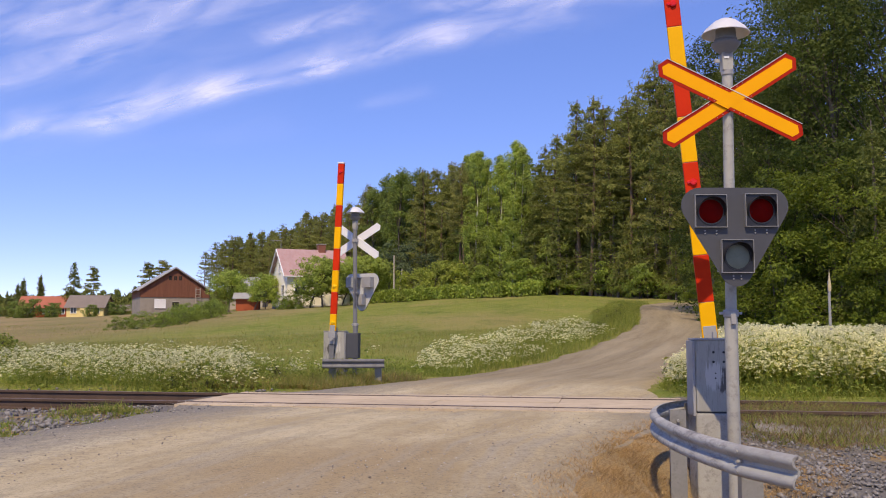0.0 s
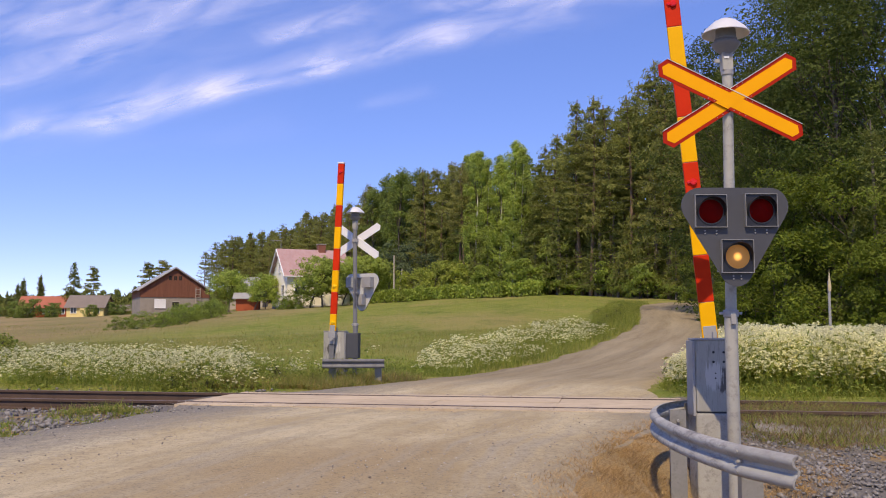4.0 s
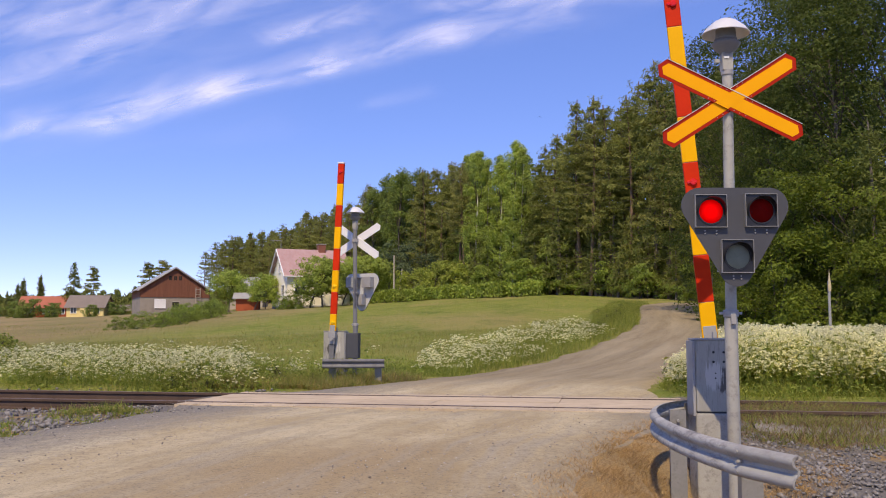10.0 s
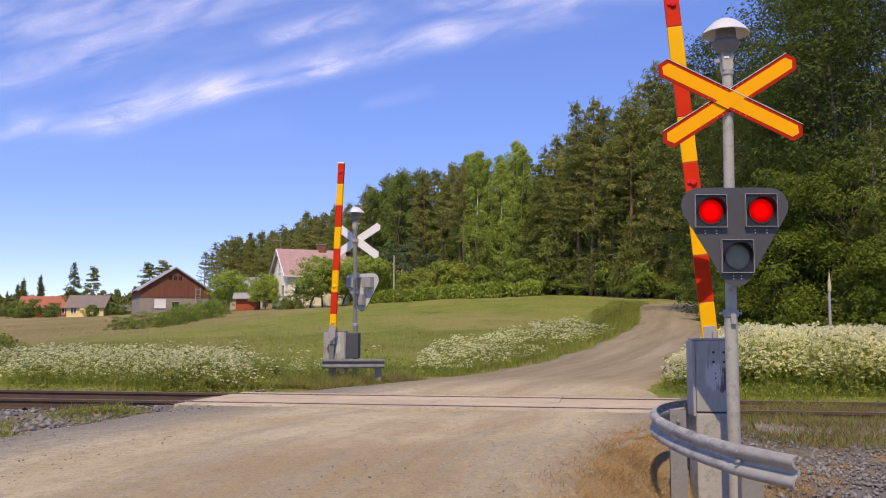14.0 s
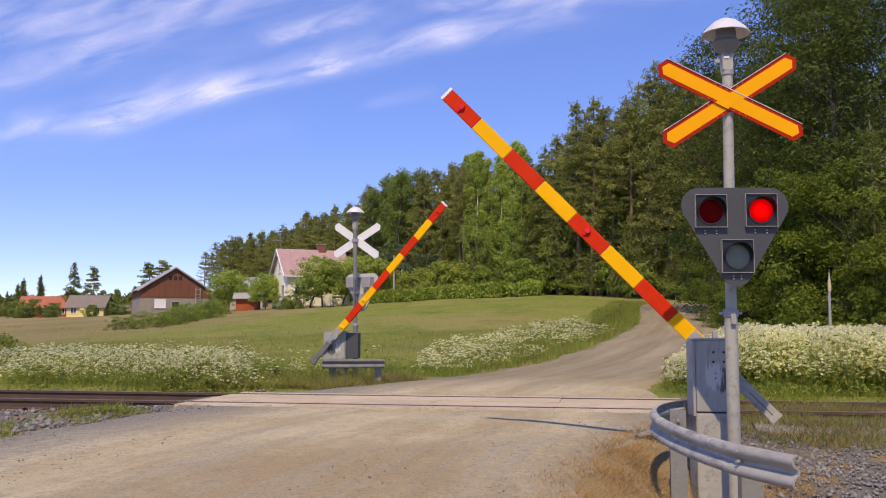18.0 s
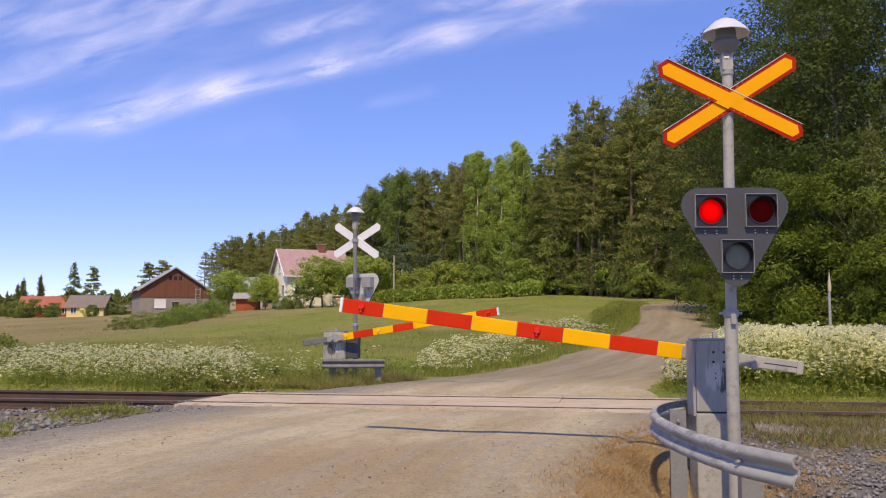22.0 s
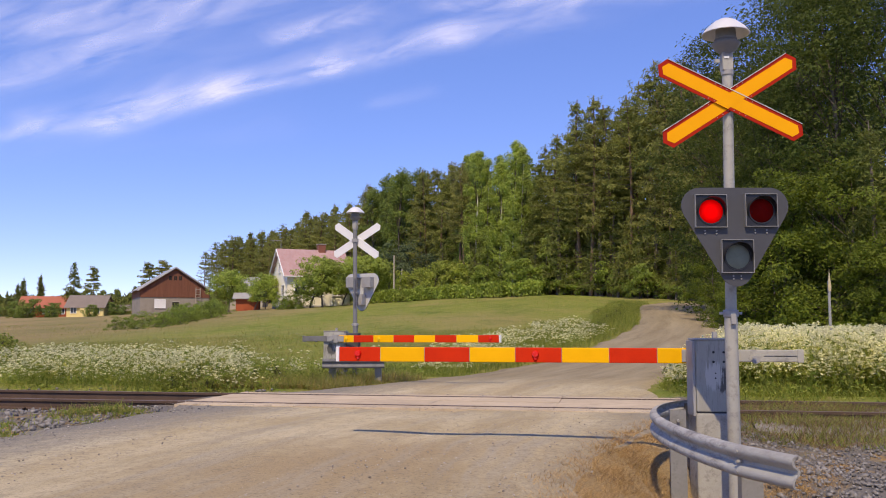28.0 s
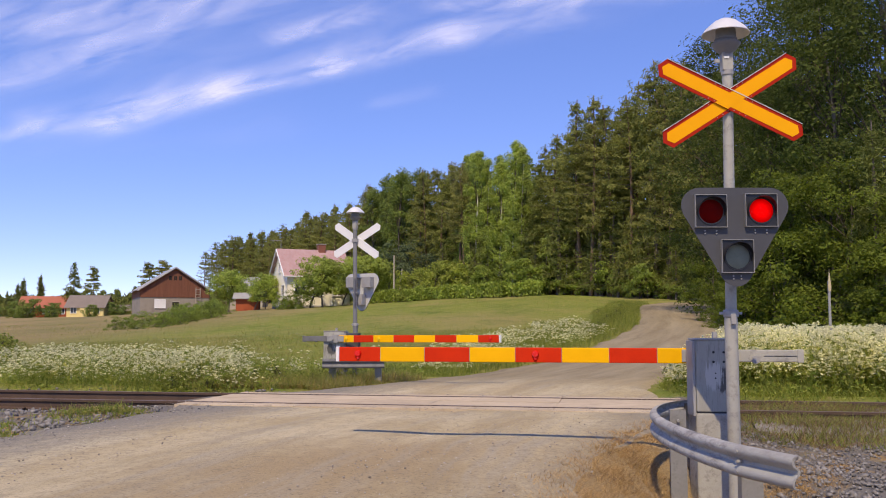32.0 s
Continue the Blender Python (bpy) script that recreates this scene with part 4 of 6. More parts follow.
board_grey = surface("dark board paint", (0.050, 0.052, 0.058), (0.066, 0.068, 0.074), 3, 60, 0.55, 0, 0.08, 0.001)
rim_grey = surface("rim metal", (0.24, 0.24, 0.23), (0.33, 0.33, 0.32), 6, 60, 0.5, 0.2, 0.1, 0.001)
# darker zinc, for the far beam and the far counterweight arm
grey_beam = surface("dark mottled zinc", (0.11, 0.11, 0.115), (0.20, 0.20, 0.20), 5, 40, 0.7, 0.05, 0.15, 0.002, (0.07, 0.065, 0.06), (0.55, 0.85))
white_metal = surface("pale hood metal", (0.62, 0.63, 0.64), (0.74, 0.74, 0.75), 5, 50, 0.45, 0.15, 0.1, 0.001, (0.4, 0.4, 0.4), (0.65, 0.9))
grey_pale = surface("pale grey paint", (0.42, 0.43, 0.43), (0.50, 0.51, 0.51), 4, 50, 0.55, 0, 0.1, 0.001, (0.28, 0.28, 0.27), (0.62, 0.9))
boom_lamp_red = surface("red boom lamp glass", (0.66, 0.012, 0.008), (0.76, 0.018, 0.010), 9, 60, 0.2, 0, 0, 0.001)

near_post, near_lamps = signal_post(pose(2.222, 7.0, 0), "front", "grey signal post with yellow crossing sign, bell and three lamps")
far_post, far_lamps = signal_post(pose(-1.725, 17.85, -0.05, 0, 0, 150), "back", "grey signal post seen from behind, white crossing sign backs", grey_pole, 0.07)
near_barrier, near_boom = barrier(pose(2.262, 7.60, 0, 0, 0, -2.5), "grey barrier machine beside the road with striped boom", False)
far_barrier, far_boom = barrier(pose(-2.005, 17.70, 0.03, 0, 0, 171), "grey barrier machine across the track with striped boom", True)
guard_rail([(2.30, 8.32), (2.05, 8.10), (1.79, 7.61), (1.62, 6.95), (1.56, 6.24), (1.58, 5.63), (1.64, 5.17), (1.73, 4.88), (1.81, 4.66)], [(1.86, 7.25, -8, 0.085), (1.80, 5.36, 0, -0.03), (2.26, 8.20, 30, 0.06)], 0.30, zinc_bright, "curved steel guard rail round the barrier base", 0.84)
guard_rail([(-2.22, 16.75), (-1.9, 16.80), (-1.5, 16.84), (-1.09, 16.90)], [(-2.05, 16.90, 0, 0.05), (-1.21, 16.98, 0, 0.05)], 0.37, grey_beam, "short steel guard rail before the barrier base")


def marker_stake():
    s = tagged(empty("marker_stake", pose(6.83, 16.0, 0.012)), "thin grey stake with a pointed pale tip among flowers", "marker stake")
    part("stake", rod((0, 0, -0.6), (0, 0, 1.85), 0.025, 0.023, 10), galv_dull, s)
    bm = plate([(-0.020, 1.66), (0.020, 1.66), (0.030, 1.74), (0.0, 2.04), (-0.030, 1.74)], -0.03, -0.018)
    part("tip_board", bm, surface("weathered pale board", (0.42, 0.35, 0.20), (0.54, 0.47, 0.30), 6, 60, 0.7), s, "pointed pale board")


marker_stake()


# ---- sky ----
def build_clouds():
    """A thin sheet of wind-drawn cirrus high over the land to the north."""
    alt = 820.0
    xs, ys = np.linspace(-2300, 2300, 130), np.linspace(1500, 4600, 90)
    gx, gy = np.meshgrid(xs, ys)
    # streaks as lines in bearing (x/y) and elevation (z/y), with half widths and strengths
    streaks = [((-0.37, 0.232), (-0.26, 0.262), 0.014, 0.75), ((-0.26, 0.262), (-0.14, 0.29), 0.011, 0.85), ((-0.14, 0.29), (0.0, 0.325), 0.012, 0.7), ((0.0, 0.325), (0.13, 0.348), 0.012, 0.45),
               ((-0.50, 0.275), (-0.40, 0.305), 0.018, 0.55), ((-0.40, 0.305), (-0.22, 0.375), 0.016, 0.4), ((-0.50, 0.33), (-0.30, 0.375), 0.020, 0.35), ((0.0, 0.367), (0.26, 0.385), 0.014, 0.75),
               ((-0.19, 0.328), (-0.10, 0.352), 0.008, 0.6), ((-0.47, 0.222), (-0.38, 0.232), 0.012, 0.55), ((-0.50, 0.213), (-0.46, 0.218), 0.006, 0.35), ((-0.08, 0.25), (-0.02, 0.262), 0.006, 0.16),
               ((-0.5, 0.20), (-0.2, 0.22), 0.02, 0.06), ((0.26, 0.385), (0.45, 0.40), 0.015, 0.3), ((-0.36, 0.245), (-0.33, 0.258), 0.016, 0.45), ((-0.52, 0.36), (-0.12, 0.40), 0.05, 0.28), ((-0.3, 0.30), (0.15, 0.36), 0.03, 0.10)]
    q, e = gx / gy, (alt - 1.0) / gy
    den = np.zeros_like(q)
    for (q0, e0), (q1, e1), w, s in streaks:
        d = np.array((q1 - q0, e1 - e0))
        ln = np.hypot(*d)
        u = ((q - q0) * d[0] + (e - e0) * d[1]) / ln
        v = -(q - q0) * d[1] / ln + (e - e0) * d[0] / ln
        over = np.maximum(np.maximum(-u, u - ln), 0)
        side = np.where(v > 0, v / (w * 1.6), v / (w * 0.8))
        den += 0.70 * s * np.exp(-side ** 2 - (over / (2.0 * w)) ** 2)
    v = np.stack([gx, gy, np.full_like(gx, alt)], -1).reshape(-1, 3)
    nx, ny = len(xs), len(ys)
    i = (np.arange(ny - 1)[:, None] * nx + np.arange(nx - 1)).ravel()
    m, t, p = nodes_of("thin cirrus")
    at = t.nodes.new("ShaderNodeAttribute")
    at.attribute_name = "veil"
    co = t.nodes.new("ShaderNodeAttribute")
    co.attribute_name = "along"
    n = noise_of(t, co.outputs["Vector"], 9.0, 9, 0.60)
    n.node.inputs["Distortion"].default_value = 0.5
    k = ramp(t, n, 0.30, 0.80)
    mul = t.nodes.new("ShaderNodeMath")
    mul.operation = "MULTIPLY"
    t.links.new(k, mul.inputs[0])
    t.links.new(at.outputs["Fac"], mul.inputs[1])
    body = t.nodes.new("ShaderNodeBsdfTranslucent")
    body.inputs[0].default_value = (0.98, 0.98, 1.0, 1)
    tr = t.nodes.new("ShaderNodeBsdfTransparent")
    mix = t.nodes.new("ShaderNodeMixShader")
    mul.use_clamp = True
    t.links.new(mul.outputs[0], mix.inputs[0])
    t.links.new(tr.outputs[0], mix.inputs[1])
    t.links.new(body.outputs[0], mix.inputs[2])
    t.links.new(mix.outputs[0], t.nodes["Material Output"].inputs[0])
    ob = mesh_of("clouds", v, np.stack([i, i + 1, i + nx + 1, i + nx], 1), m)
    a = ob.data.attributes.new("veil", "FLOAT", "POINT")
    a.data.foreach_set("value", den.astype(np.float32).ravel())
    wind = radians(17)
    flow = np.stack([q * math.cos(wind) + e * math.sin(wind), (e * math.cos(wind) - q * math.sin(wind)) * 4.0, np.zeros_like(q)], -1)
    b = ob.data.attributes.new("along", "FLOAT_VECTOR", "POINT")
    b.data.foreach_set("vector", flow.astype(np.float32).ravel())
    return tagged(ob, "thin white streaks of high cloud in a blue sky", "clouds", kind="structure")


def drift(ob):
    walk(ob, [(0.0, pose(0, 0, 0)), (32.0, pose(24.0, 0, 0))])


clouds = build_clouds()


# ---- buildings ----
red_boards = surface("red boarding", (0.150, 0.055, 0.030), (0.205, 0.080, 0.046), 0.6, 9, 0.85, 0, 0.5, 0.01, (0.075, 0.030, 0.022), (0.55, 0.8), stretch=(5, 5, 0.6))
render_grey = surface("grey render", (0.25, 0.22, 0.185), (0.33, 0.295, 0.25), 0.4, 6, 0.9, 0, 0.3, 0.01, (0.19, 0.155, 0.125), (0.5, 0.8))
cream_wall = surface("cream painted boards", (0.84, 0.79, 0.64), (0.90, 0.86, 0.72), 0.5, 8, 0.8, 0, 0.3, 0.01, (0.66, 0.60, 0.48), (0.65, 0.95))
yellow_wall = surface("yellow painted boards", (0.74, 0.60, 0.24), (0.82, 0.68, 0.32), 0.5, 8, 0.8, 0, 0.3, 0.01)
roof_red = surface("faded red sheet roof", (0.37, 0.235, 0.23), (0.47, 0.315, 0.305), 0.5, 5, 0.6, 0, 0.2, 0.01, (0.40, 0.16, 0.14), (0.5, 0.8), stretch=(3, 3, 0.5))
roof_grey = surface("grey sheet roof", (0.30, 0.30, 0.31), (0.42, 0.42, 0.43), 0.5, 5, 0.55, 0.1, 0.2, 0.01, (0.2, 0.19, 0.18), (0.55, 0.8))
roof_brown = surface("brown grey roof", (0.17, 0.14, 0.12), (0.24, 0.20, 0.17), 0.5, 5, 0.8, 0, 0.3, 0.01)
roof_tile = surface("orange tile roof", (0.34, 0.10, 0.055), (0.42, 0.14, 0.08), 0.6, 7, 0.8, 0, 0.3, 0.01)
brick_red = surface("chimney brick", (0.20, 0.075, 0.05), (0.28, 0.11, 0.07), 2, 12, 0.9, 0, 0.5, 0.01)
dark_open = surface("dark opening", (0.012, 0.011, 0.010), (0.02, 0.018, 0.016), 2, 12, 0.9)
pale_pane = surface("pale window covering", (0.70, 0.70, 0.70), (0.78, 0.78, 0.77), 2, 12, 0.6)
wood_pale = surface("weathered pale wood", (0.34, 0.30, 0.25), (0.46, 0.42, 0.36), 2, 12, 0.85, 0, 0.3, 0.005)
rust_red = surface("orange red boarding", (0.30, 0.065, 0.022), (0.38, 0.09, 0.03), 1, 9, 0.85, 0, 0.4, 0.01, stretch=(4, 4, 0.6))


def window_glass():
    m, t, p = nodes_of("window pane")
    p.inputs["Base Color"].default_value = (0.03, 0.035, 0.045, 1)
    p.inputs["Roughness"].default_value = 0.06
    return m


pane_mat = window_glass()


def gable_wall(w, eave, ridge, y0, y1):
    return plate([(-w / 2, 0), (w / 2, 0), (w / 2, eave), (0, ridge), (-w / 2, eave)], y0, y1)


def slope_roof(w, ln, eave, ridge, over, thick, y0):
    """Two roof planes over a gabled body; returns both."""
    out = []
    for s in (-1, 1):
        a = math.atan2(ridge - eave, w / 2)
        run = w / 2 / math.cos(a) + over
        bm = block(0, run, y0 - over * 0.8, y0 + ln + over * 0.8, 0, thick, 0.01)
        bmesh.ops.rotate(bm, cent=(0, 0, 0), matrix=Matrix.Rotation(a, 3, "Y"), verts=bm.verts)
        if s < 0:
            bmesh.ops.scale(bm, vec=(-1, 1, 1), verts=bm.verts)
            bmesh.ops.reverse_faces(bm, faces=bm.faces)
        bmesh.ops.translate(bm, vec=(0, 0, ridge + 0.02), verts=bm.verts)
        out.append(bm)
    return out


def window_in(parent, x, z, w, h, y, side=None, pane=None, frame_mat=None):
    """Window with frame, sill and pane on a wall that faces -y, or turned by side degrees."""
    m = Matrix.Rotation(radians(side or 0), 4, "Z")
    bm = bmesh.new()
    f = 0.09
    for x0, x1, z0, z1 in ((-w / 2 - f, w / 2 + f, h / 2, h / 2 + f), (-w / 2 - f, w / 2 + f, -h / 2 - f, -h / 2), (-w / 2 - f, -w / 2, -h / 2, h / 2), (w / 2, w / 2 + f, -h / 2, h / 2), (-0.03, 0.03, -h / 2, h / 2)):
        block(x + x0, x + x1, y - 0.06, y + 0.02, z + z0, z + z1, 0, bm)
    win = part("window", bm, frame_mat or white_paint, parent, "white framed window")
    win.matrix_basis = m
    part("pane", block(x - w / 2, x + w / 2, y - 0.03, y - 0.01, z - h / 2, z + h / 2), pane or pane_mat, win, "glass pane")
    part("sill", block(x - w / 2 - f, x + w / 2 + f, y - 0.12, y - 0.02, z - h / 2 - f - 0.04, z - h / 2 - f), frame_mat or white_paint, win)


def barn():
    b = tagged(empty("barn", pose(-37.6, 127, 2.75, 0, 0, 24)), "weathered red board barn on a grey rendered ground floor", "barn")
    w, ln, eave, ridge = 9.3, 12.0, 3.7, 6.7
    part("ground_floor", block(-w / 2, w / 2, 0, ln, -1.0, 2.5), render_grey, b, "grey rendered ground floor")
    part("side_wall", block(-w / 2 - 0.04, -w / 2 + 0.1, 0.0, ln, 2.5, eave), red_boards, b)
    part("side_wall", block(w / 2 - 0.1, w / 2 + 0.04, 0.0, ln, 2.5, eave), red_boards, b)
    up = [(-w / 2 - 0.05, 2.5), (w / 2 + 0.05, 2.5), (w / 2 + 0.05, eave), (0, ridge), (-w / 2 - 0.05, eave)]
    g = part("gable", plate(up, -0.08, 0.06), red_boards, b, "red vertical boarding")
    part("gable", plate(up, ln - 0.06, ln + 0.08), red_boards, b, "red vertical boarding")
    x = -w / 2
    while x < w / 2:
        top = ridge - (ridge - eave) * abs(x) / (w / 2) - 0.05
        part("batten", block(x, x + 0.03, -0.105, -0.08, 2.5, top), red_boards, g)
        x += 0.31
    for bm in slope_roof(w, ln, eave, ridge, 0.55, 0.08, 0):
        part("roof", bm, roof_grey, b, "pale grey sheet metal roof")
    for s in (-1, 1):
        a = math.atan2(ridge - eave, w / 2)
        bm = rod((0, -0.42, ridge - 0.06), (s * (w / 2 + 0.45), -0.42, ridge - 0.06 - (w / 2 + 0.45) * math.tan(a)), 0.09, seg=4)
        part("barge_board", bm, roof_grey, b)
    window_in(b, -2.0, 1.62, 1.35, 1.05, 0, None, pale_pane)
    d = part("door", block(-0.35, 0.55, -0.03, 0.02, -0.3, 1.85), dark_open, b, "dark open doorway")
    part("door_frame", block(-0.42, 0.62, -0.05, -0.005, 1.85, 1.98), wood_pale, d)
    for x in (-0.68, 0.0, 0.68):
        part("vent", block(x - 0.2, x + 0.2, -0.10, -0.06, 4.9, 5.5), dark_open, b, "small dark vent opening")
    ld = part("ladder", block(2.75, 2.83, -0.35, -0.28, 0.0, 3.9), wood_pale, b, "pale wooden ladder")
    part("ladder_rail", block(3.35, 3.43, -0.35, -0.28, 0.0, 3.9), wood_pale, ld)
    for k in range(10):
        part("rung", block(2.83, 3.35, -0.34, -0.29, 0.3 + 0.37 * k, 0.36 + 0.37 * k), wood_pale, ld)


def house():
    h = tagged(empty("house", pose(-20.6, 114, 3.2, 0, 0, -66)), "cream board house with a faded red sheet roof", "house")
    # the gable faces -y of its own space; the long side runs along y
    w, ln, eave, ridge = 7.6, 8.0, 4.4, 7.7
    part("wall", block(-w / 2, w / 2, 0.05, ln - 0.05, 0.5, eave), cream_wall, h, "cream painted boards")
    part("foundation", block(-w / 2 - 0.05, w / 2 + 0.05, -0.02, ln + 0.02, -0.8, 0.55), concrete, h, "grey foundation")
    for y0, y1 in ((0, 0.1), (ln - 0.1, ln)):
        part("gable", plate([(-w / 2, 0.5), (w / 2, 0.5), (w / 2, eave), (0, ridge), (-w / 2, eave)], y0, y1), cream_wall, h)
    for bm in slope_roof(w, ln, eave, ridge, 0.6, 0.08, 0):
        part("roof", bm, roof_red, h, "faded pinkish red metal roof")
    c = part("chimney", block(-0.5, 0.5, 4.9, 5.8, ridge - 1.0, ridge + 0.75), brick_red, h, "red brick chimney")
    part("chimney_cap", block(-0.58, 0.58, 4.82, 5.88, ridge + 0.75, ridge + 0.85), concrete, c)
    window_in(h, 0, 5.4, 0.9, 1.1, 0, None)
    window_in(h, -1.8, 2.4, 1.1, 1.3, 0, None)
    window_in(h, 1.8, 2.4, 1.1, 1.3, 0, None)
    for y in (1.6, 4.0, 6.4):
        window_in(h, y, 2.5, 1.2, 1.3, -w / 2, 90)
    part("gutter", rod((w / 2 + 0.5, -0.4, eave - 0.35), (w / 2 + 0.5, ln + 0.4, eave - 0.35), 0.07, seg=8), white_paint, h)
    part("barge_board", rod((0, -0.5, ridge), (w / 2 + 0.5, -0.5, eave - 0.4), 0.09, seg=4), white_paint, h)
    part("barge_board", rod((0, -0.5, ridge), (-w / 2 - 0.5, -0.5, eave - 0.4), 0.09, seg=4), white_paint, h)
    mast = part("aerial", rod((0, 0.1, ridge), (0, 0.1, ridge + 1.1), 0.035, seg=6), galv_dull, h, "thin roof aerial")
    part("aerial_arm", rod((0, 0.15, ridge + 1.08), (0, -1.25, ridge + 1.12), 0.035, seg=6), galv_dull, mast)


def cottage(name, x, y, z, turn, w, ln, eave, ridge, wall, roof, label, openings):
    """Far house: long side towards -y."""
    c = tagged(empty(name, pose(x, y, z, 0, 0, turn)), label, "house")
    part("wall", block(-ln / 2, ln / 2, 0, w, -1, eave), wall, c)
    for s in (-1, 1):
        bm = plate([(0, eave), (w, eave), (w / 2, ridge)], -0.06, 0.06)
        bmesh.ops.rotate(bm, cent=(0, 0, 0), matrix=Matrix.Rotation(radians(90), 3, "Z"), verts=bm.verts)
        bmesh.ops.translate(bm, vec=(s * (ln / 2 - 0.06), 0, 0), verts=bm.verts)
        part("gable", bm, wall, c)
    for s in (0, 1):
        a = math.atan2(ridge - eave, w / 2)
        bm = block(-ln / 2 - 0.4, ln / 2 + 0.4, -0.5, w / 2 / math.cos(a), 0, 0.09, 0.01)
        bmesh.ops.rotate(bm, cent=(0, 0, 0), matrix=Matrix.Rotation(a, 3, "X"), verts=bm.verts)
        if s:
            bmesh.ops.rotate(bm, cent=(0, w / 2, 0), matrix=Matrix.Rotation(radians(180), 3, "Z"), verts=bm.verts)
        bmesh.ops.translate(bm, vec=(0, 0, eave), verts=bm.verts)
        part("roof", bm, roof, c)
    for wx in openings:
        window_in(c, wx, 1.6, 0.9, 1.0, 0, None)
    return c


def buildings():
    barn()
    house()
    c = cottage("farmhouse", -63.2, 160, 2.55, 4, 5.5, 6.4, 2.2, 4.2, yellow_wall, roof_brown, "yellow board farmhouse with a brown grey roof", (-2.0, 0.0, 2.0))
    part("porch", block(-0.6, 0.6, -0.9, 0, -0.5, 1.9), yellow_wall, c)
    cottage("outbuilding", -57.6, 163, 2.6, -6, 3.0, 3.6, 1.6, 2.5, yellow_wall, roof_brown, "small yellow outbuilding beside the farmhouse", (0.2,))
    cottage("farmhouse", -75.5, 172, 2.6, 10, 6, 9.5, 2.3, 4.4, rust_red, roof_tile, "low red farmhouse with an orange tile roof", (-3, 0, 3))
    cottage("farmhouse", -83.0, 180, 2.6, -35, 6, 8, 2.3, 4.3, cream_wall, roof_grey, "pale farmhouse with a light grey roof", (-2, 2))
    s = cottage("shed", -25.3, 117, 3.2, 6, 2.4, 2.9, 1.7, 2.3, rust_red, roof_grey, "small orange red garden shed among trees", ())
    part("door", block(-0.5, 0.4, -0.05, 0.02, -0.2, 1.5), rust_red, s, "plank door")
    cottage("outbuilding", -29.6, 136, 4.0, 0, 4, 5, 3.0, 4.6, wood_pale, roof_grey, "grey outbuilding with a pale roof behind trees", ())
    for x, y, z0, h, lean in ((-5.75, 106, 3.7, 5.8, 0.0), (-5.25, 106.4, 3.7, 4.2, 6.0)):
        p = tagged(empty("pole", pose(x, y, z0, 0, lean, 0)), "slim weathered grey wooden pole by the garden", "pole")
        part("shaft", rod((0, 0, -0.5), (0, 0, h), 0.11, 0.08, 10), wood_pale, p)


buildings()


# ---- trees, bushes, grass ----
def tree_of(name, label, cat, sticks, crown, bark, leaf):
    t = tagged(empty(name), label, cat)
    wood = mesh_of("trunk", *limbs([s for s in sticks if s[2] > 0.0301 or s[0][2] < 0], 6), bark, t, smooth=True)
    if cat in ("bush", "shrub", "garden tree", "weeds"):
        wood["kind"] = "stuff"
    mesh_of("branchwork", *limbs([s for s in sticks if s[2] <= 0.0301 and s[0][2] >= 0][:70], 3), bark_twig, t)["kind"] = "stuff"
    mesh_of("crown", *crown, leaf, t)
    return t


def stem(h, r0, r1, bend, n=7):
    pts = [np.array((bend * math.sin(k / n * 2.2 + bend * 5), bend * math.sin(k / n * 3.1), h * k / n)) for k in range(n + 1)]
    pts[0][2] = -0.4
    return pts, [(a, b, r0 + (r1 - r0) * k / n, r0 + (r1 - r0) * (k + 1) / n) for k, (a, b) in enumerate(zip(pts, pts[1:]))]


def along(pts, h, z):
    k = min(max(z / h, 0), 0.999) * (len(pts) - 1)
    i = int(k)
    return pts[i] + (pts[i + 1] - pts[i]) * (k - i)


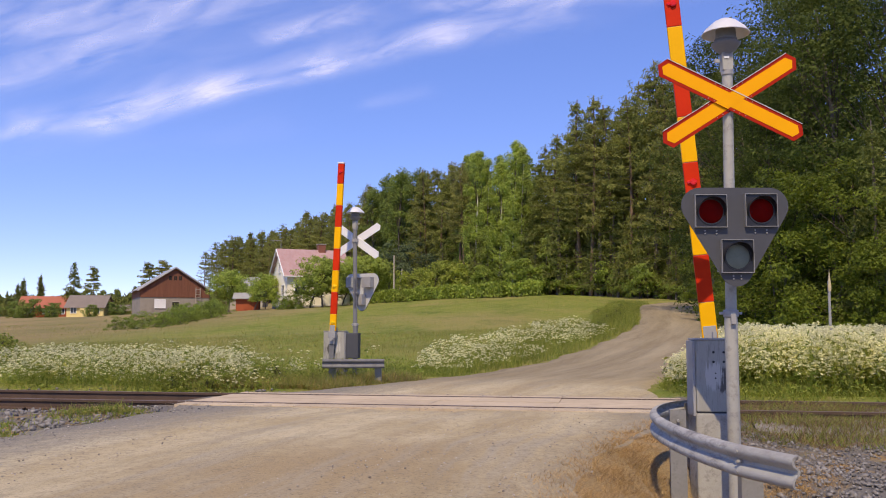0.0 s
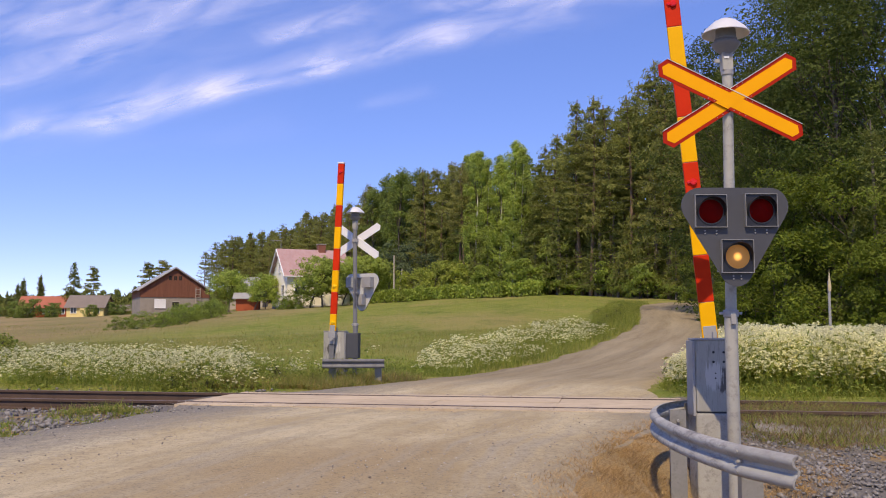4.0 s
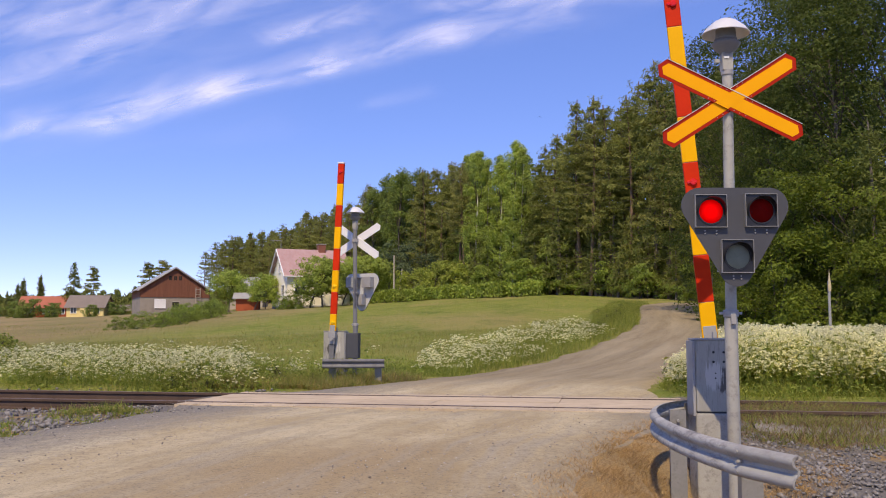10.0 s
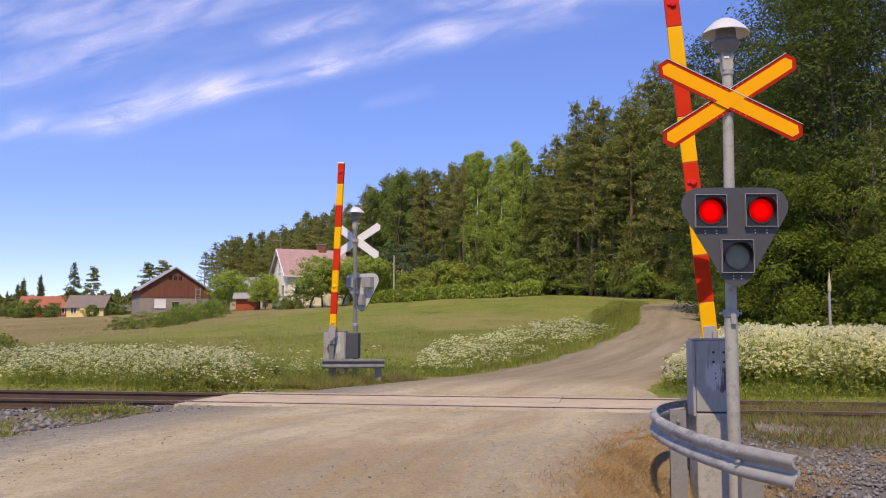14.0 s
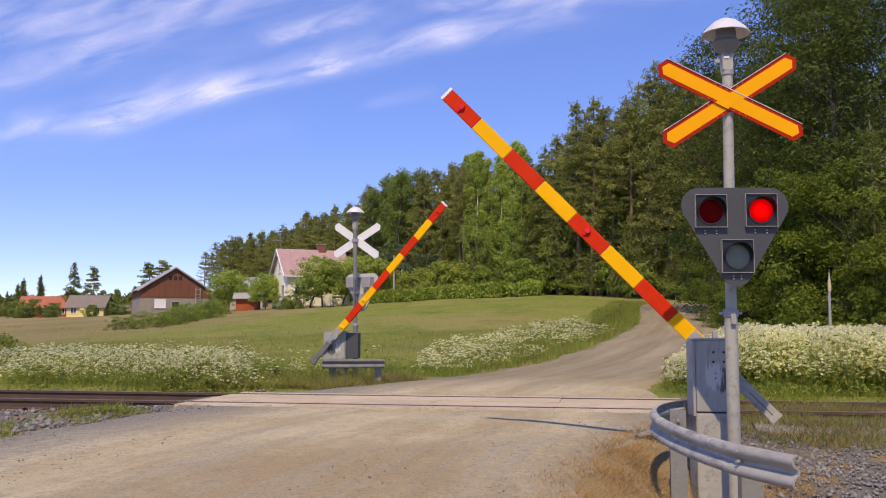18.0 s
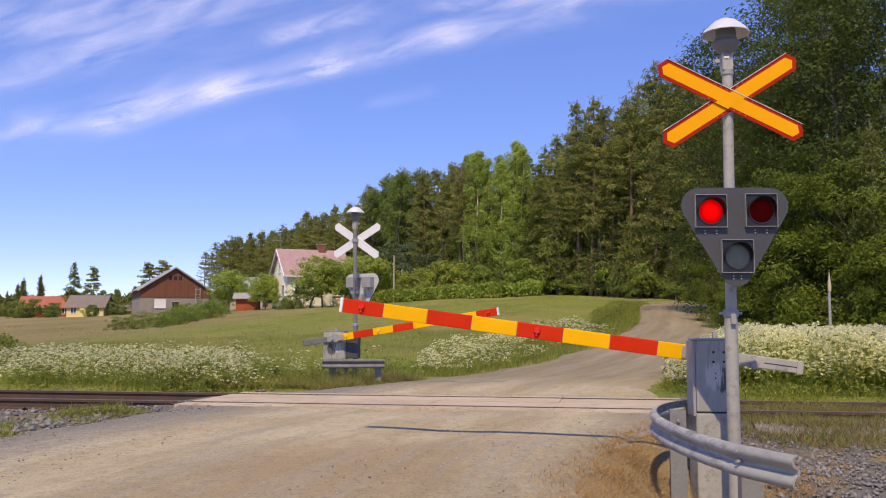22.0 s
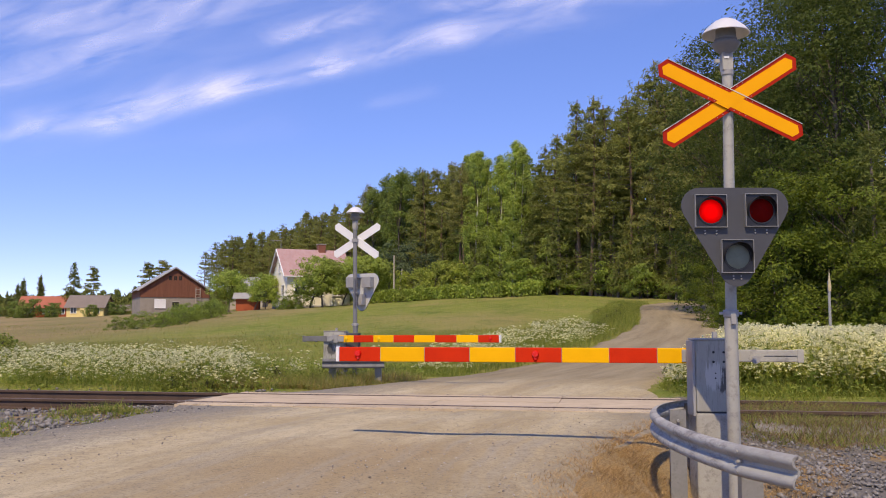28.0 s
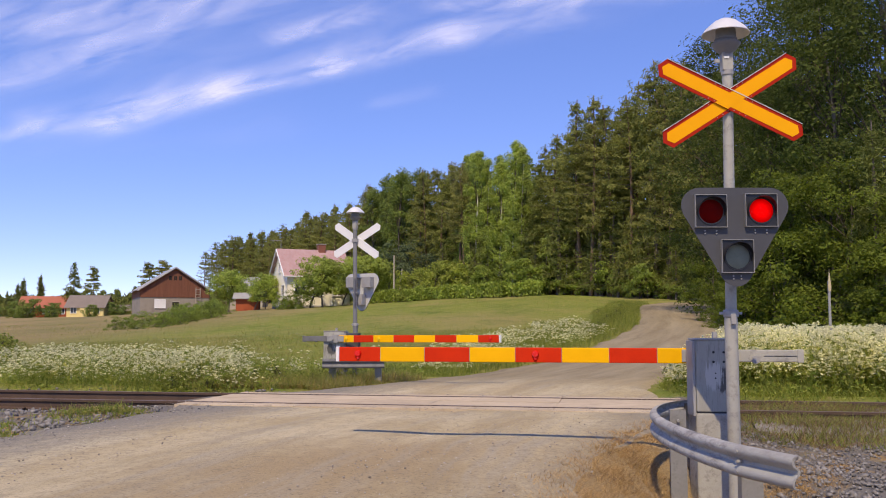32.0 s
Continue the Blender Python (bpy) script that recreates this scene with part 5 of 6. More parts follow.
def pine(h=16.0, low=0.4, spread=2.6, pads=110, per=50, size=0.128, label="tall pine with reddish trunk at the wood's edge", top=0.62):
    """Pine: bare trunk below, a rounded lopsided crown of flat needle tufts at the ends of its limbs, ragged tufts at the top."""
    pts, sticks = stem(h, 0.16, 0.04, rng.uniform(0.1, 0.35))
    cs, sz, way = [], [], []
    lean, uneven = rng.uniform(0, 6.28), rng.uniform(0.12, 0.28)
    for k in range(pads):
        u = rng.uniform(0, 1) ** 0.85
        z = h * (low + (0.97 - low) * u)
        a = rng.uniform(0, 2 * math.pi)
        prof = spread * (1 - u) ** top * (0.62 + 0.38 * min(1, u * 2.6)) * (1 + uneven * math.sin(a + lean + 3 * u)) + 0.12
        ln = prof * rng.uniform(0.5, 1.12)
        p0 = along(pts, h, z)
        p1 = p0 + np.array((math.cos(a) * ln, math.sin(a) * ln, ln * rng.uniform(-0.10, 0.28)))
        sticks.append((p0, p1, 0.03, 0.008))
        for w0 in (0.5, 0.95) if ln > 0.9 else (0.8,):
            n = int(per * rng.uniform(0.35, 0.8))
            d = unit(n) * (rng.uniform(0.1, 1, n) ** 0.45)[:, None]
            r = rng.uniform(0.36, 0.62) * (0.7 + 0.12 * ln)
            c = p0 + (p1 - p0) * w0 + d * np.array((r, r, r * rng.uniform(0.30, 0.50)))
            cs.append(c)
            sz.append(np.full(n, size))
            way.append(d * np.array((0.9, 0.9, 0.7)) + np.array((math.cos(a) * 0.5, math.sin(a) * 0.5, 0.5)))
    for k in range(5):
        c0 = along(pts, h, h * 0.96) + np.array((*rng.normal(size=2) * 0.30, rng.uniform(-0.3, 0.55)))
        n = int(per * 0.4)
        d = unit(n)
        cs.append(c0 + d * np.array((0.26, 0.26, 0.30)) * (rng.uniform(0.1, 1, n) ** 0.5)[:, None])
        way.append(d * 0.9)
        sz.append(np.full(n, size * 0.8))
    for k in range(9):
        z = h * rng.uniform(0.14, low)
        a = rng.uniform(0, 2 * math.pi)
        p0 = along(pts, h, z)
        sticks.append((p0, p0 + np.array((math.cos(a), math.sin(a), -0.1)) * rng.uniform(0.5, 1.5), 0.025, 0.008))
    c = np.concatenate(cs)
    return tree_of("pine_tree", label, "pine tree", sticks, leaves(c, np.concatenate(sz) * 0.94, 0.0, 2.9, 3, np.concatenate(way)), bark_pine, pine_leaf)


def spruce(h=15.0, spread=2.5, size=0.158, dense=1.2):
    pts, sticks = stem(h, 0.17, 0.02, 0.06)
    cs = []
    z = 0.9
    while z < h - 0.2:
        u = z / h
        ln0 = spread * (1 - u) ** 0.85 + 0.10
        for k in range(int(5 + 4 * (1 - u))):
            a = rng.uniform(0, 2 * math.pi)
            ln = ln0 * rng.uniform(0.7, 1.15)
            p0 = along(pts, h, z)
            p1 = p0 + np.array((math.cos(a) * ln, math.sin(a) * ln, -ln * rng.uniform(0.12, 0.4)))
            sticks.append((p0, p1, 0.022, 0.006))
            n = int((7 + 14 * ln) * dense)
            w = rng.uniform(0.2, 1.05, n)[:, None]
            cs.append(p0 + (p1 - p0) * w + rng.normal(size=(n, 3)) * np.array((0.14, 0.14, 0.10)) - np.array((0, 0, 0.10)) * w)
        z += rng.uniform(0.30, 0.5)
    cs.append(np.array((0, 0, h)) + rng.normal(size=(14, 3)) * np.array((0.07, 0.07, 0.25)) - np.array((0, 0, 0.2)))
    c = np.concatenate(cs)
    return tree_of("spruce_tree", "dark green spruce with drooping branches at the wood's edge", "spruce tree", sticks, leaves(c, np.full(len(c), size), 0.0, 3.6, 3), bark_grey, spruce_leaf)


def broadleaf(name, label, cat, h, wide, low, clumps, per, size, bark, leaf, r0=0.16, flat=0.15, blob=0.55, trunks=1, tall=0.62):
    """Round-headed tree or shrub: limbs that end in leaf clumps, with gaps between."""
    sticks, cs, way = [], [], []
    stems = []
    for k in range(trunks):
        pts, st = stem(h * rng.uniform(0.85, 0.97), r0 / math.sqrt(trunks), 0.02, rng.uniform(0.15, 0.4))
        off = np.array((*rng.normal(size=2) * (0.0 if trunks == 1 else 0.30 * wide), 0))
        tilt = np.array((*rng.normal(size=2) * (0.0 if trunks == 1 else 0.12), 0))
        pts = [p + off + tilt * max(p[2], 0) for p in pts]
        sticks += [(a, b, s[2], s[3]) for a, b, s in zip(pts, pts[1:], st)]
        stems.append(pts)
    for k in range(clumps):
        pts = stems[k % trunks]
        u = rng.uniform(0, 1)
        z = h * (low + (1 - low) * u)
        prof = wide * math.sqrt(max(0.03, 1 - (2 * u - 0.85) ** 2 / 1.35)) * rng.uniform(0.80, 1.12)
        a = rng.uniform(0, 2 * math.pi)
        rad = prof * math.sqrt(rng.uniform(0.12, 1.0))
        p0 = along(pts, h, z * 0.72)
        ctr = along(pts, h, z) * np.array((1, 1, 0)) + np.array((math.cos(a) * rad, math.sin(a) * rad, z))
        sticks.append((p0, ctr, min(0.030, 0.035 * r0 / 0.16), 0.006))
        n = int(per * rng.uniform(0.5, 1.4))
        d = unit(n) * (rng.uniform(0.25, 1, n) ** 0.5)[:, None]
        cs.append(ctr + d * np.array((blob, blob, blob * tall)) * rng.uniform(0.6, 1.35))
        way.append(d * 0.9 + np.array((math.cos(a) * 0.5, math.sin(a) * 0.5, 0.35)))
    c = np.concatenate(cs)
    return tree_of(name, label, cat, sticks, leaves(c, np.full(len(c), size * 1.06), flat, 1.35, 3, np.concatenate(way)), bark, leaf)


def plant(protos, spots, wide=1.0):
    """Sets copies of the protos at (x, y, scale, which); each proto takes the first spot that asks for it."""
    own, made = {}, []
    for x, y, s, k in spots:
        z = float(ground_height(x, y)) - 0.05
        broad = wide * (1.25 if y > 138 and -60 < x < -20 else 1.0)
        m = Matrix.Translation((x, y, z)) @ Matrix.Rotation(rng.uniform(0, 6.28), 4, "Z") @ Matrix.Diagonal((s * broad * rng.uniform(0.9, 1.1), s * broad * rng.uniform(0.9, 1.1), s, 1))
        if k not in own:
            own[k] = m
        else:
            made.append(copy_thing(protos[k], m))
    for k, m in own.items():
        protos[k].matrix_basis = m
    for k, p in enumerate(protos):
        if k not in own:
            for o in (*p.children_recursive, p):
                bpy.data.objects.remove(o)
    return made + [protos[k] for k in own]


# wood's edge from east to west: (x, y, height of the tops)
EDGE = [(27, 66, 18.5), (22.5, 74, 19.4), (18.0, 82, 20.6), (13.5, 88, 18.2), (10.0, 92, 16.8), (6.0, 99, 15.3), (3.0, 105, 15.8), (-2.5, 118, 17.5), (-7.5, 130, 17.6), (-17.5, 150, 16.0), (-36, 185, 15.2), (-50, 205, 15.0), (-56, 214, 14.2)]


def edge_at(u):
    legs = [math.dist(a[:2], b[:2]) for a, b in zip(EDGE, EDGE[1:])]
    run, i = u * sum(legs), 0
    while i < len(legs) - 1 and run > legs[i]:
        run -= legs[i]
        i += 1
    a, b = np.array(EDGE[i], float), np.array(EDGE[i + 1], float)
    return a + (b - a) * run / legs[i], (b - a)[:2] / legs[i]


def forest():
    protos = [pine(16, 0.24, 2.7, 120, 42), pine(16, 0.40, 2.5, 105, 42), pine(16, 0.32, 2.9, 125, 42, top=0.75), spruce(16, 2.6), spruce(16, 2.1),
              broadleaf("birch_tree", "bright green birch with a pale trunk at the wood's edge", "birch tree", 16, 1.45, 0.08, 170, 84, 0.150, bark_birch, birch_leaf, 0.13, blob=0.42, tall=1.25),
              broadleaf("birch_tree", "bright green birch with a pale trunk at the wood's edge", "birch tree", 16, 1.2, 0.10, 150, 84, 0.150, bark_birch, birch_leaf, 0.12, blob=0.40, tall=1.25),
              broadleaf("aspen_tree", "dull green broad-leaved tree at the wood's edge", "aspen tree", 16, 2.0, 0.06, 170, 76, 0.165, bark_grey, aspen_leaf, 0.17, blob=0.5, tall=1.0),
              pine(16, 0.30, 2.8, 50, 36, 0.22), spruce(16, 2.4, 0.23, 0.55),
              broadleaf("birch_tree", "green birch standing inside the wood", "birch tree", 16, 1.9, 0.16, 70, 40, 0.30, bark_birch, aspen_leaf, 0.13)]
    for p in protos:
        p["group"] = "trees of the wood"
    spots = []
    for row, (back, gap, n) in enumerate(((0.0, 1.0, 84), (3.5, 1.0, 72), (8.0, 1.0, 46), (14.0, 1.0, 24), (21.0, 1.0, 12))):
        for j in range(n):
            u = ((j + rng.uniform(0.15, 0.85)) / n) ** 1.35
            p, d = edge_at(u)
            nrm = np.array((-d[1], d[0]))
            nrm = nrm if nrm[1] > 0 else -nrm
            x, y = p[:2] + nrm * (back + rng.uniform(-1.4, 1.4))
            q = x / y
            if 0.025 < q < 0.10 and row < 2:
                kind = rng.choice([5, 6, 5, 6, 0], p=[0.3, 0.3, 0.15, 0.1, 0.15])
            elif -0.08 < q < -0.02 and row < 2:
                kind = rng.choice([7, 7, 0])
            elif -0.06 < q < 0.12:
                kind = rng.choice([0, 1, 2, 3, 4, 7], p=[0.3, 0.2, 0.2, 0.12, 0.08, 0.1])
            elif q >= 0.10:
                kind = rng.choice([0, 1, 2, 3, 4, 6], p=[0.28, 0.34, 0.32, 0.04, 0.02, 0.0])
            elif q < -0.2:
                kind = rng.choice([0, 1, 2, 3], p=[0.40, 0.28, 0.28, 0.04])
            else:
                kind = rng.choice([0, 1, 2, 3, 4, 7], p=[0.36, 0.26, 0.30, 0.05, 0.03, 0.0])
            s = p[2] / 16 * rng.uniform(0.90, 1.06) * (1 + 0.004 * back) * (0.86 if kind in (3, 4) else 1.0)
            kind = {0: 8, 1: 8, 2: 8, 3: 9, 4: 9, 5: 10, 6: 10, 7: 10}.get(int(kind), int(kind)) if row > 1 else int(kind)
            spots.append((x, y, s, kind))
    plant(protos, [q for q in spots if road_gap(q[0], q[1]) > 1.0], 1.08)
    # young growth and shrubs under the edge
    young = [spruce(5.0, 1.35, 0.105, 1.15), broadleaf("young_birch", "slender young birch in light green leaf", "birch tree", 6.5, 1.2, 0.12, 46, 60, 0.14, bark_birch, birch_leaf, 0.06),
             broadleaf("shrub", "low leafy green shrub at the wood's edge", "shrub", 2.4, 1.5, 0.05, 40, 46, 0.17, bark_grey, bush_leaf, 0.07, trunks=3, blob=0.42)]
    for p in young:
        p["group"] = "undergrowth at the wood's edge"
    spots = []
    for j in range(110):
        u = rng.uniform(0.05, 1.0) ** 1.1 * 0.55
        p, d = edge_at(u)
        nrm = np.array((-d[1], d[0]))
        nrm = nrm if nrm[1] > 0 else -nrm
        x, y = p[:2] + nrm * rng.uniform(-2.6, 3.0)
        spots.append((x, y, rng.uniform(0.6, 1.35), int(rng.choice([0, 1, 2], p=[0.50, 0.20, 0.30]))))
    for j in range(46):
        p, d = edge_at(rng.uniform(0.03, 0.26))
        x, y = p[0] + rng.uniform(-1.5, 1.5), p[1] - rng.uniform(-1.0, 2.2)
        spots.append((x, y, rng.uniform(0.75, 1.45), int(rng.choice([0, 1, 2], p=[0.55, 0.2, 0.25]))))
    for j in range(30):
        p, d = edge_at(0.015 + 0.24 * (j + rng.random()) / 30)
        spots.append((p[0] + rng.uniform(-1.2, 1.2), p[1] - rng.uniform(0.0, 2.4), rng.uniform(1.15, 1.9), 0))
    plant(young, [q for q in spots if road_gap(q[0], q[1]) > 1.2])


def near_wood():
    """Broad-leaved trees close behind the flowers, east of the road."""
    big = [broadleaf("alder_tree", "tall dense broad-leaved tree behind the flowers", "alder tree", 13, 3.4, 0.03, 280, 120, 0.098, bark_grey, alder_leaf, 0.17, blob=0.72),
           broadleaf("alder_tree", "tall dense broad-leaved tree behind the flowers", "alder tree", 13, 3.0, 0.05, 270, 120, 0.098, bark_grey, alder_leaf, 0.17, blob=0.68),
           broadleaf("rowan_bush", "dense bright green bush below taller trees", "bush", 5.0, 2.2, 0.02, 160, 140, 0.088, bark_grey, rowan_leaf, 0.09, trunks=3, blob=0.50),
           broadleaf("birch_tree", "leafy light green birch among darker trees", "birch tree", 9.3, 2.5, 0.04, 190, 150, 0.085, bark_birch, bush_leaf, 0.12, blob=0.62),
           spruce(9.5, 2.1, 0.095, 2.2)]
    big[0]["group"] = big[1]["group"] = "broad-leaved trees east of the road"
    big[2]["group"] = "bushes east of the road"
    spots = [(15.6, 43, 0.95, 1), (17.0, 39.5, 1.2, 0), (19.6, 38, 1.42, 1), (18.2, 46, 1.4, 1), (16.8, 52, 1.3, 0), (21.5, 50, 1.6, 0), (20.5, 62, 1.3, 0), (25.5, 60, 1.4, 1),
             (13.9, 40.6, 0.72, 2), (14.9, 39.4, 0.95, 2), (15.9, 37.6, 1.38, 2), (17.4, 35.6, 0.9, 2), (14.0, 44.0, 0.75, 2), (18.6, 34.6, 0.9, 2), (16.5, 40.6, 0.9, 3), (16.9, 35.2, 0.92, 4)]
    return plant(big, spots)


def garden():
    shrubs = [broadleaf("apple_tree", "spreading leafy garden tree beside the house", "garden tree", 5.6, 3.0, 0.30, 130, 80, 0.21, bark_grey, birch_leaf, 0.16, blob=0.7, trunks=2),
              broadleaf("lilac_bush", "rounded leafy garden bush", "bush", 3.4, 2.6, 0.02, 52, 66, 0.180, bark_grey, bush_leaf, 0.08, trunks=3, blob=0.6),
              broadleaf("willow_bush", "greyish green rounded willow", "bush", 7.5, 3.0, 0.05, 130, 80, 0.22, bark_grey, willow_leaf, 0.14, trunks=3, blob=0.75),
              broadleaf("garden_shrub", "rounded light green shrub behind the hedge", "bush", 3.6, 2.5, 0.02, 80, 64, 0.22, bark_grey, light_leaf, 0.08, trunks=3, blob=0.6),
              broadleaf("weed_clump", "tall light green weeds at the bend of the road", "weeds", 1.15, 0.9, 0.02, 50, 40, 0.075, bark_grey, grass_leaf, 0.02, trunks=3, blob=0.26)]
    spots = [(-15.7, 107, 1.05, 0), (-12.0, 110, 1.0, 0), (-18.3, 106.5, 0.50, 1), (-17.3, 106.8, 0.62, 1), (-27.4, 121, 0.95, 0), (-23.5, 114.5, 0.80, 0), (-9.0, 111, 1.0, 0), (-11.0, 114, 0.9, 1), (-5.8, 113, 0.85, 1), (-18.6, 107.5, 0.32, 1), (-16.9, 107, 0.4, 1),
             (-0.8, 103, 1.12, 3), (1.6, 102, 1.1, 3), (-3.0, 105, 1.0, 3), (3.4, 100, 0.85, 3), (-4.0, 117, 1.0, 2), (-1.5, 112, 0.75, 2),
             (-21.8, 61, 0.27, 1), (-20.9, 62, 0.30, 1), (-19.9, 64, 0.30, 1), (-21.5, 66, 0.33, 1), (-20.6, 70, 0.36, 1), (-21.6, 75, 0.42, 1), (-22.6, 80, 0.45, 1), (-22.4, 87, 0.50, 1), (-23.8, 93, 0.44, 1), (-25.0, 99, 0.44, 1), (-26.2, 103, 0.50, 1), (-24.3, 100, 0.45, 1), (-27.5, 110, 0.5, 1), (-20.4, 65.5, 0.28, 1), (-20.0, 67.5, 0.32, 1), (-20.3, 72.5, 0.36, 1), (-21.0, 77.5, 0.40, 1), (-22.0, 83.5, 0.44, 1), (-23.0, 90, 0.42, 1), (-24.6, 96, 0.43, 1),
             (7.0, 40, 0.40, 4), (7.7, 42.5, 0.45, 4), (8.3, 44.5, 0.42, 4), (9.0, 47, 0.5, 4), (9.6, 49.5, 0.5, 4), (10.1, 52, 0.5, 4), (10.7, 54.5, 0.5, 4), (8.4, 49, 0.45, 4), (11.1, 57, 0.5, 4), (6.0, 36, 0.35, 4), (6.5, 38, 0.4, 4)]
    spots += [(-4.7 + 0.34 * k, 15.9 + 0.5 * math.sin(k * 2.4) + 0.12 * k, 0.34 + 0.10 * math.sin(k * 1.7), 4) for k in range(9)]
    spots += [(-10.75, 22.0, 0.85, 4), (-11.4, 22.6, 0.9, 4)]
    plant(shrubs, spots)
    far = [broadleaf("garden_bush", "dull green bush beside the farmhouse", "bush", 3.2, 2.2, 0.02, 50, 90, 0.20, bark_grey, aspen_leaf, 0.08, trunks=3, blob=0.6),
           pine(11, 0.42, 1.8, 60, 60, 0.17, "tall open-crowned pine behind the farmhouse", 0.5), spruce(9, 1.8, 0.22)]
    spots = [(-74.0, 163, 1.0, 0), (-71.6, 165, 0.8, 0), (-77, 164, 0.9, 0), (-81.5, 164, 0.7, 0), (-67.4, 157, 0.6, 0), (-61.4, 157, 0.65, 0), (-59.0, 161, 0.7, 0), (-54.4, 161, 0.7, 0), (-52.5, 162, 0.8, 0), (-84, 168, 0.8, 0),
             (-83.5, 180, 0.85, 2), (-86.0, 183, 0.75, 2), (-82.3, 185, 0.95, 2), (-91.5, 190, 0.6, 2)]
    plant([far[0], far[2]], [(x, y, s, 0 if k == 0 else 1) for x, y, s, k in spots])
    plant([spruce(10.5, 2.9, 0.20, 0.8)], [(-71.8, 176, 1.0, 0)])
    plant([far[1]], [(-68.9, 178, 0.88, 0), (-62.0, 190, 0.6, 0), (-53.2, 163, 0.84, 0), (-51.6, 166, 0.88, 0)], 1.15)


def hedge():
    """Clipped hedge along the top of the field."""
    line = catmull([(-9.5, 109, 0), (-4.0, 104, 0), (2.0, 96, 0), (6.0, 90, 0), (9.2, 86, 0)], 0.35)
    cs, st = [], []
    for x, y, _ in line:
        z = float(ground_height(x, y))
        hgt = 1.45 + 0.12 * math.sin(x * 1.7) + 0.08 * math.sin(x * 4.1)
        n = 120
        c = np.stack([x + rng.uniform(-0.3, 0.3, n), y + rng.uniform(-0.65, 0.65, n), z + hgt * rng.uniform(0.0, 1.0, n) ** 0.7], -1)
        cs.append(c)
        st.append((np.array((x, y, z - 0.2)), np.array((x, y + 0.1, z + 0.8)), 0.03, 0.012))
    h = tagged(empty("hedge"), "long trimmed green hedge along the top of the field", "hedge")
    c = np.concatenate(cs)
    mesh_of("foliage", *leaves(c, np.full(len(c), 0.17), 0.1, 1.4), birch_leaf, h)
    mesh_of("stems", *limbs(st), bark_grey, h)


def far_woods():
    """Distant wood on the horizon beyond the farms."""
    cs = []
    for k in range(800):
        x = rng.uniform(-300, -70)
        y = 330 + rng.uniform(0, 60) + 0.1 * abs(x + 200)
        z = float(ground_height(x, y))
        h = rng.uniform(6.0, 8.5) if rng.random() > 0.12 else rng.uniform(9, 11)
        n = 90
        u = rng.uniform(0, 1, n) ** 0.7
        a = rng.uniform(0, 6.28, n)
        r = (1 - u) ** 0.6 * 3.2 + 0.4
        cs.append(np.stack([x + np.cos(a) * r * rng.uniform(0.3, 1, n), y + np.sin(a) * r, z + u * h], -1))
    c = np.concatenate(cs)
    tagged(mesh_of("far_woods", *leaves(c, np.full(len(c), 1.3), 0.0, 1.6, 3), spruce_leaf), "dark line of distant conifer woods", "woods", kind="stuff")


def wood_backing():
    """Denser growth inside the wood, so that no sky shows between the trunks."""
    cs = []
    for k in range(230):
        p, d = edge_at(((k + 0.5) / 230) ** 1.25)
        nrm = np.array((-d[1], d[0]))
        nrm = nrm if nrm[1] > 0 else -nrm
        x, y = p[:2] + nrm * rng.uniform(11, 28)
        n = 135
        c = rng.normal(size=(n, 3)) * np.array((1.6, 1.2, 0.0))
        c[:, 2] = p[2] * 0.66 * rng.uniform(0, 1, n) ** 1.3
        cs.append(c + np.array((x, y, float(ground_height(x, y)))))
    c = np.concatenate(cs)
    tagged(mesh_of("inner_wood", *leaves(c, np.full(len(c), 0.9), 0.0, 1.5, 3), spruce_leaf), "dark dense growth inside the wood", "woods", kind="stuff")


def blades(pts, h, w, lean=0.35):
    """Narrow pointed grass blades."""
    n = len(pts)
    a = rng.uniform(0, 6.28, n)
    side = np.stack([np.cos(a), np.sin(a), np.zeros(n)], -1)
    hh = (h * rng.uniform(0.55, 1.25, n))[:, None]
    ww = (w * rng.uniform(0.7, 1.3, n))[:, None]
    bend = np.stack([rng.normal(size=n), rng.normal(size=n), np.zeros(n)], -1) * lean * hh
    v = np.stack([pts - side * ww, pts + side * ww, pts + bend + np.array((0, 0, 1.0)) * hh], 1)
    return v.reshape(-1, 3), np.arange(3 * n).reshape(-1, 3)


def scatter(n, x0, x1, y0, y1, keep):
    x, y = rng.uniform(x0, x1, n), rng.uniform(y0, y1, n)
    ok = keep(x, y)
    x, y = x[ok], y[ok]
    return np.stack([x, y, ground_height(x, y) - 0.02], -1)


def joined(items):
    vs, fs, k = [], [], 0
    for v, f in items:
        vs.append(v)
        fs.append(f + k)
        k += len(v)
    return np.concatenate(vs), np.concatenate(fs)


def patchy(x, y, s=1.0):
    return 0.5 + 0.5 * np.sin(x * 1.3 * s + 1.7 * np.sin(y * 0.9 * s)) * np.cos(y * 1.1 * s + np.sin(x * 0.7 * s))


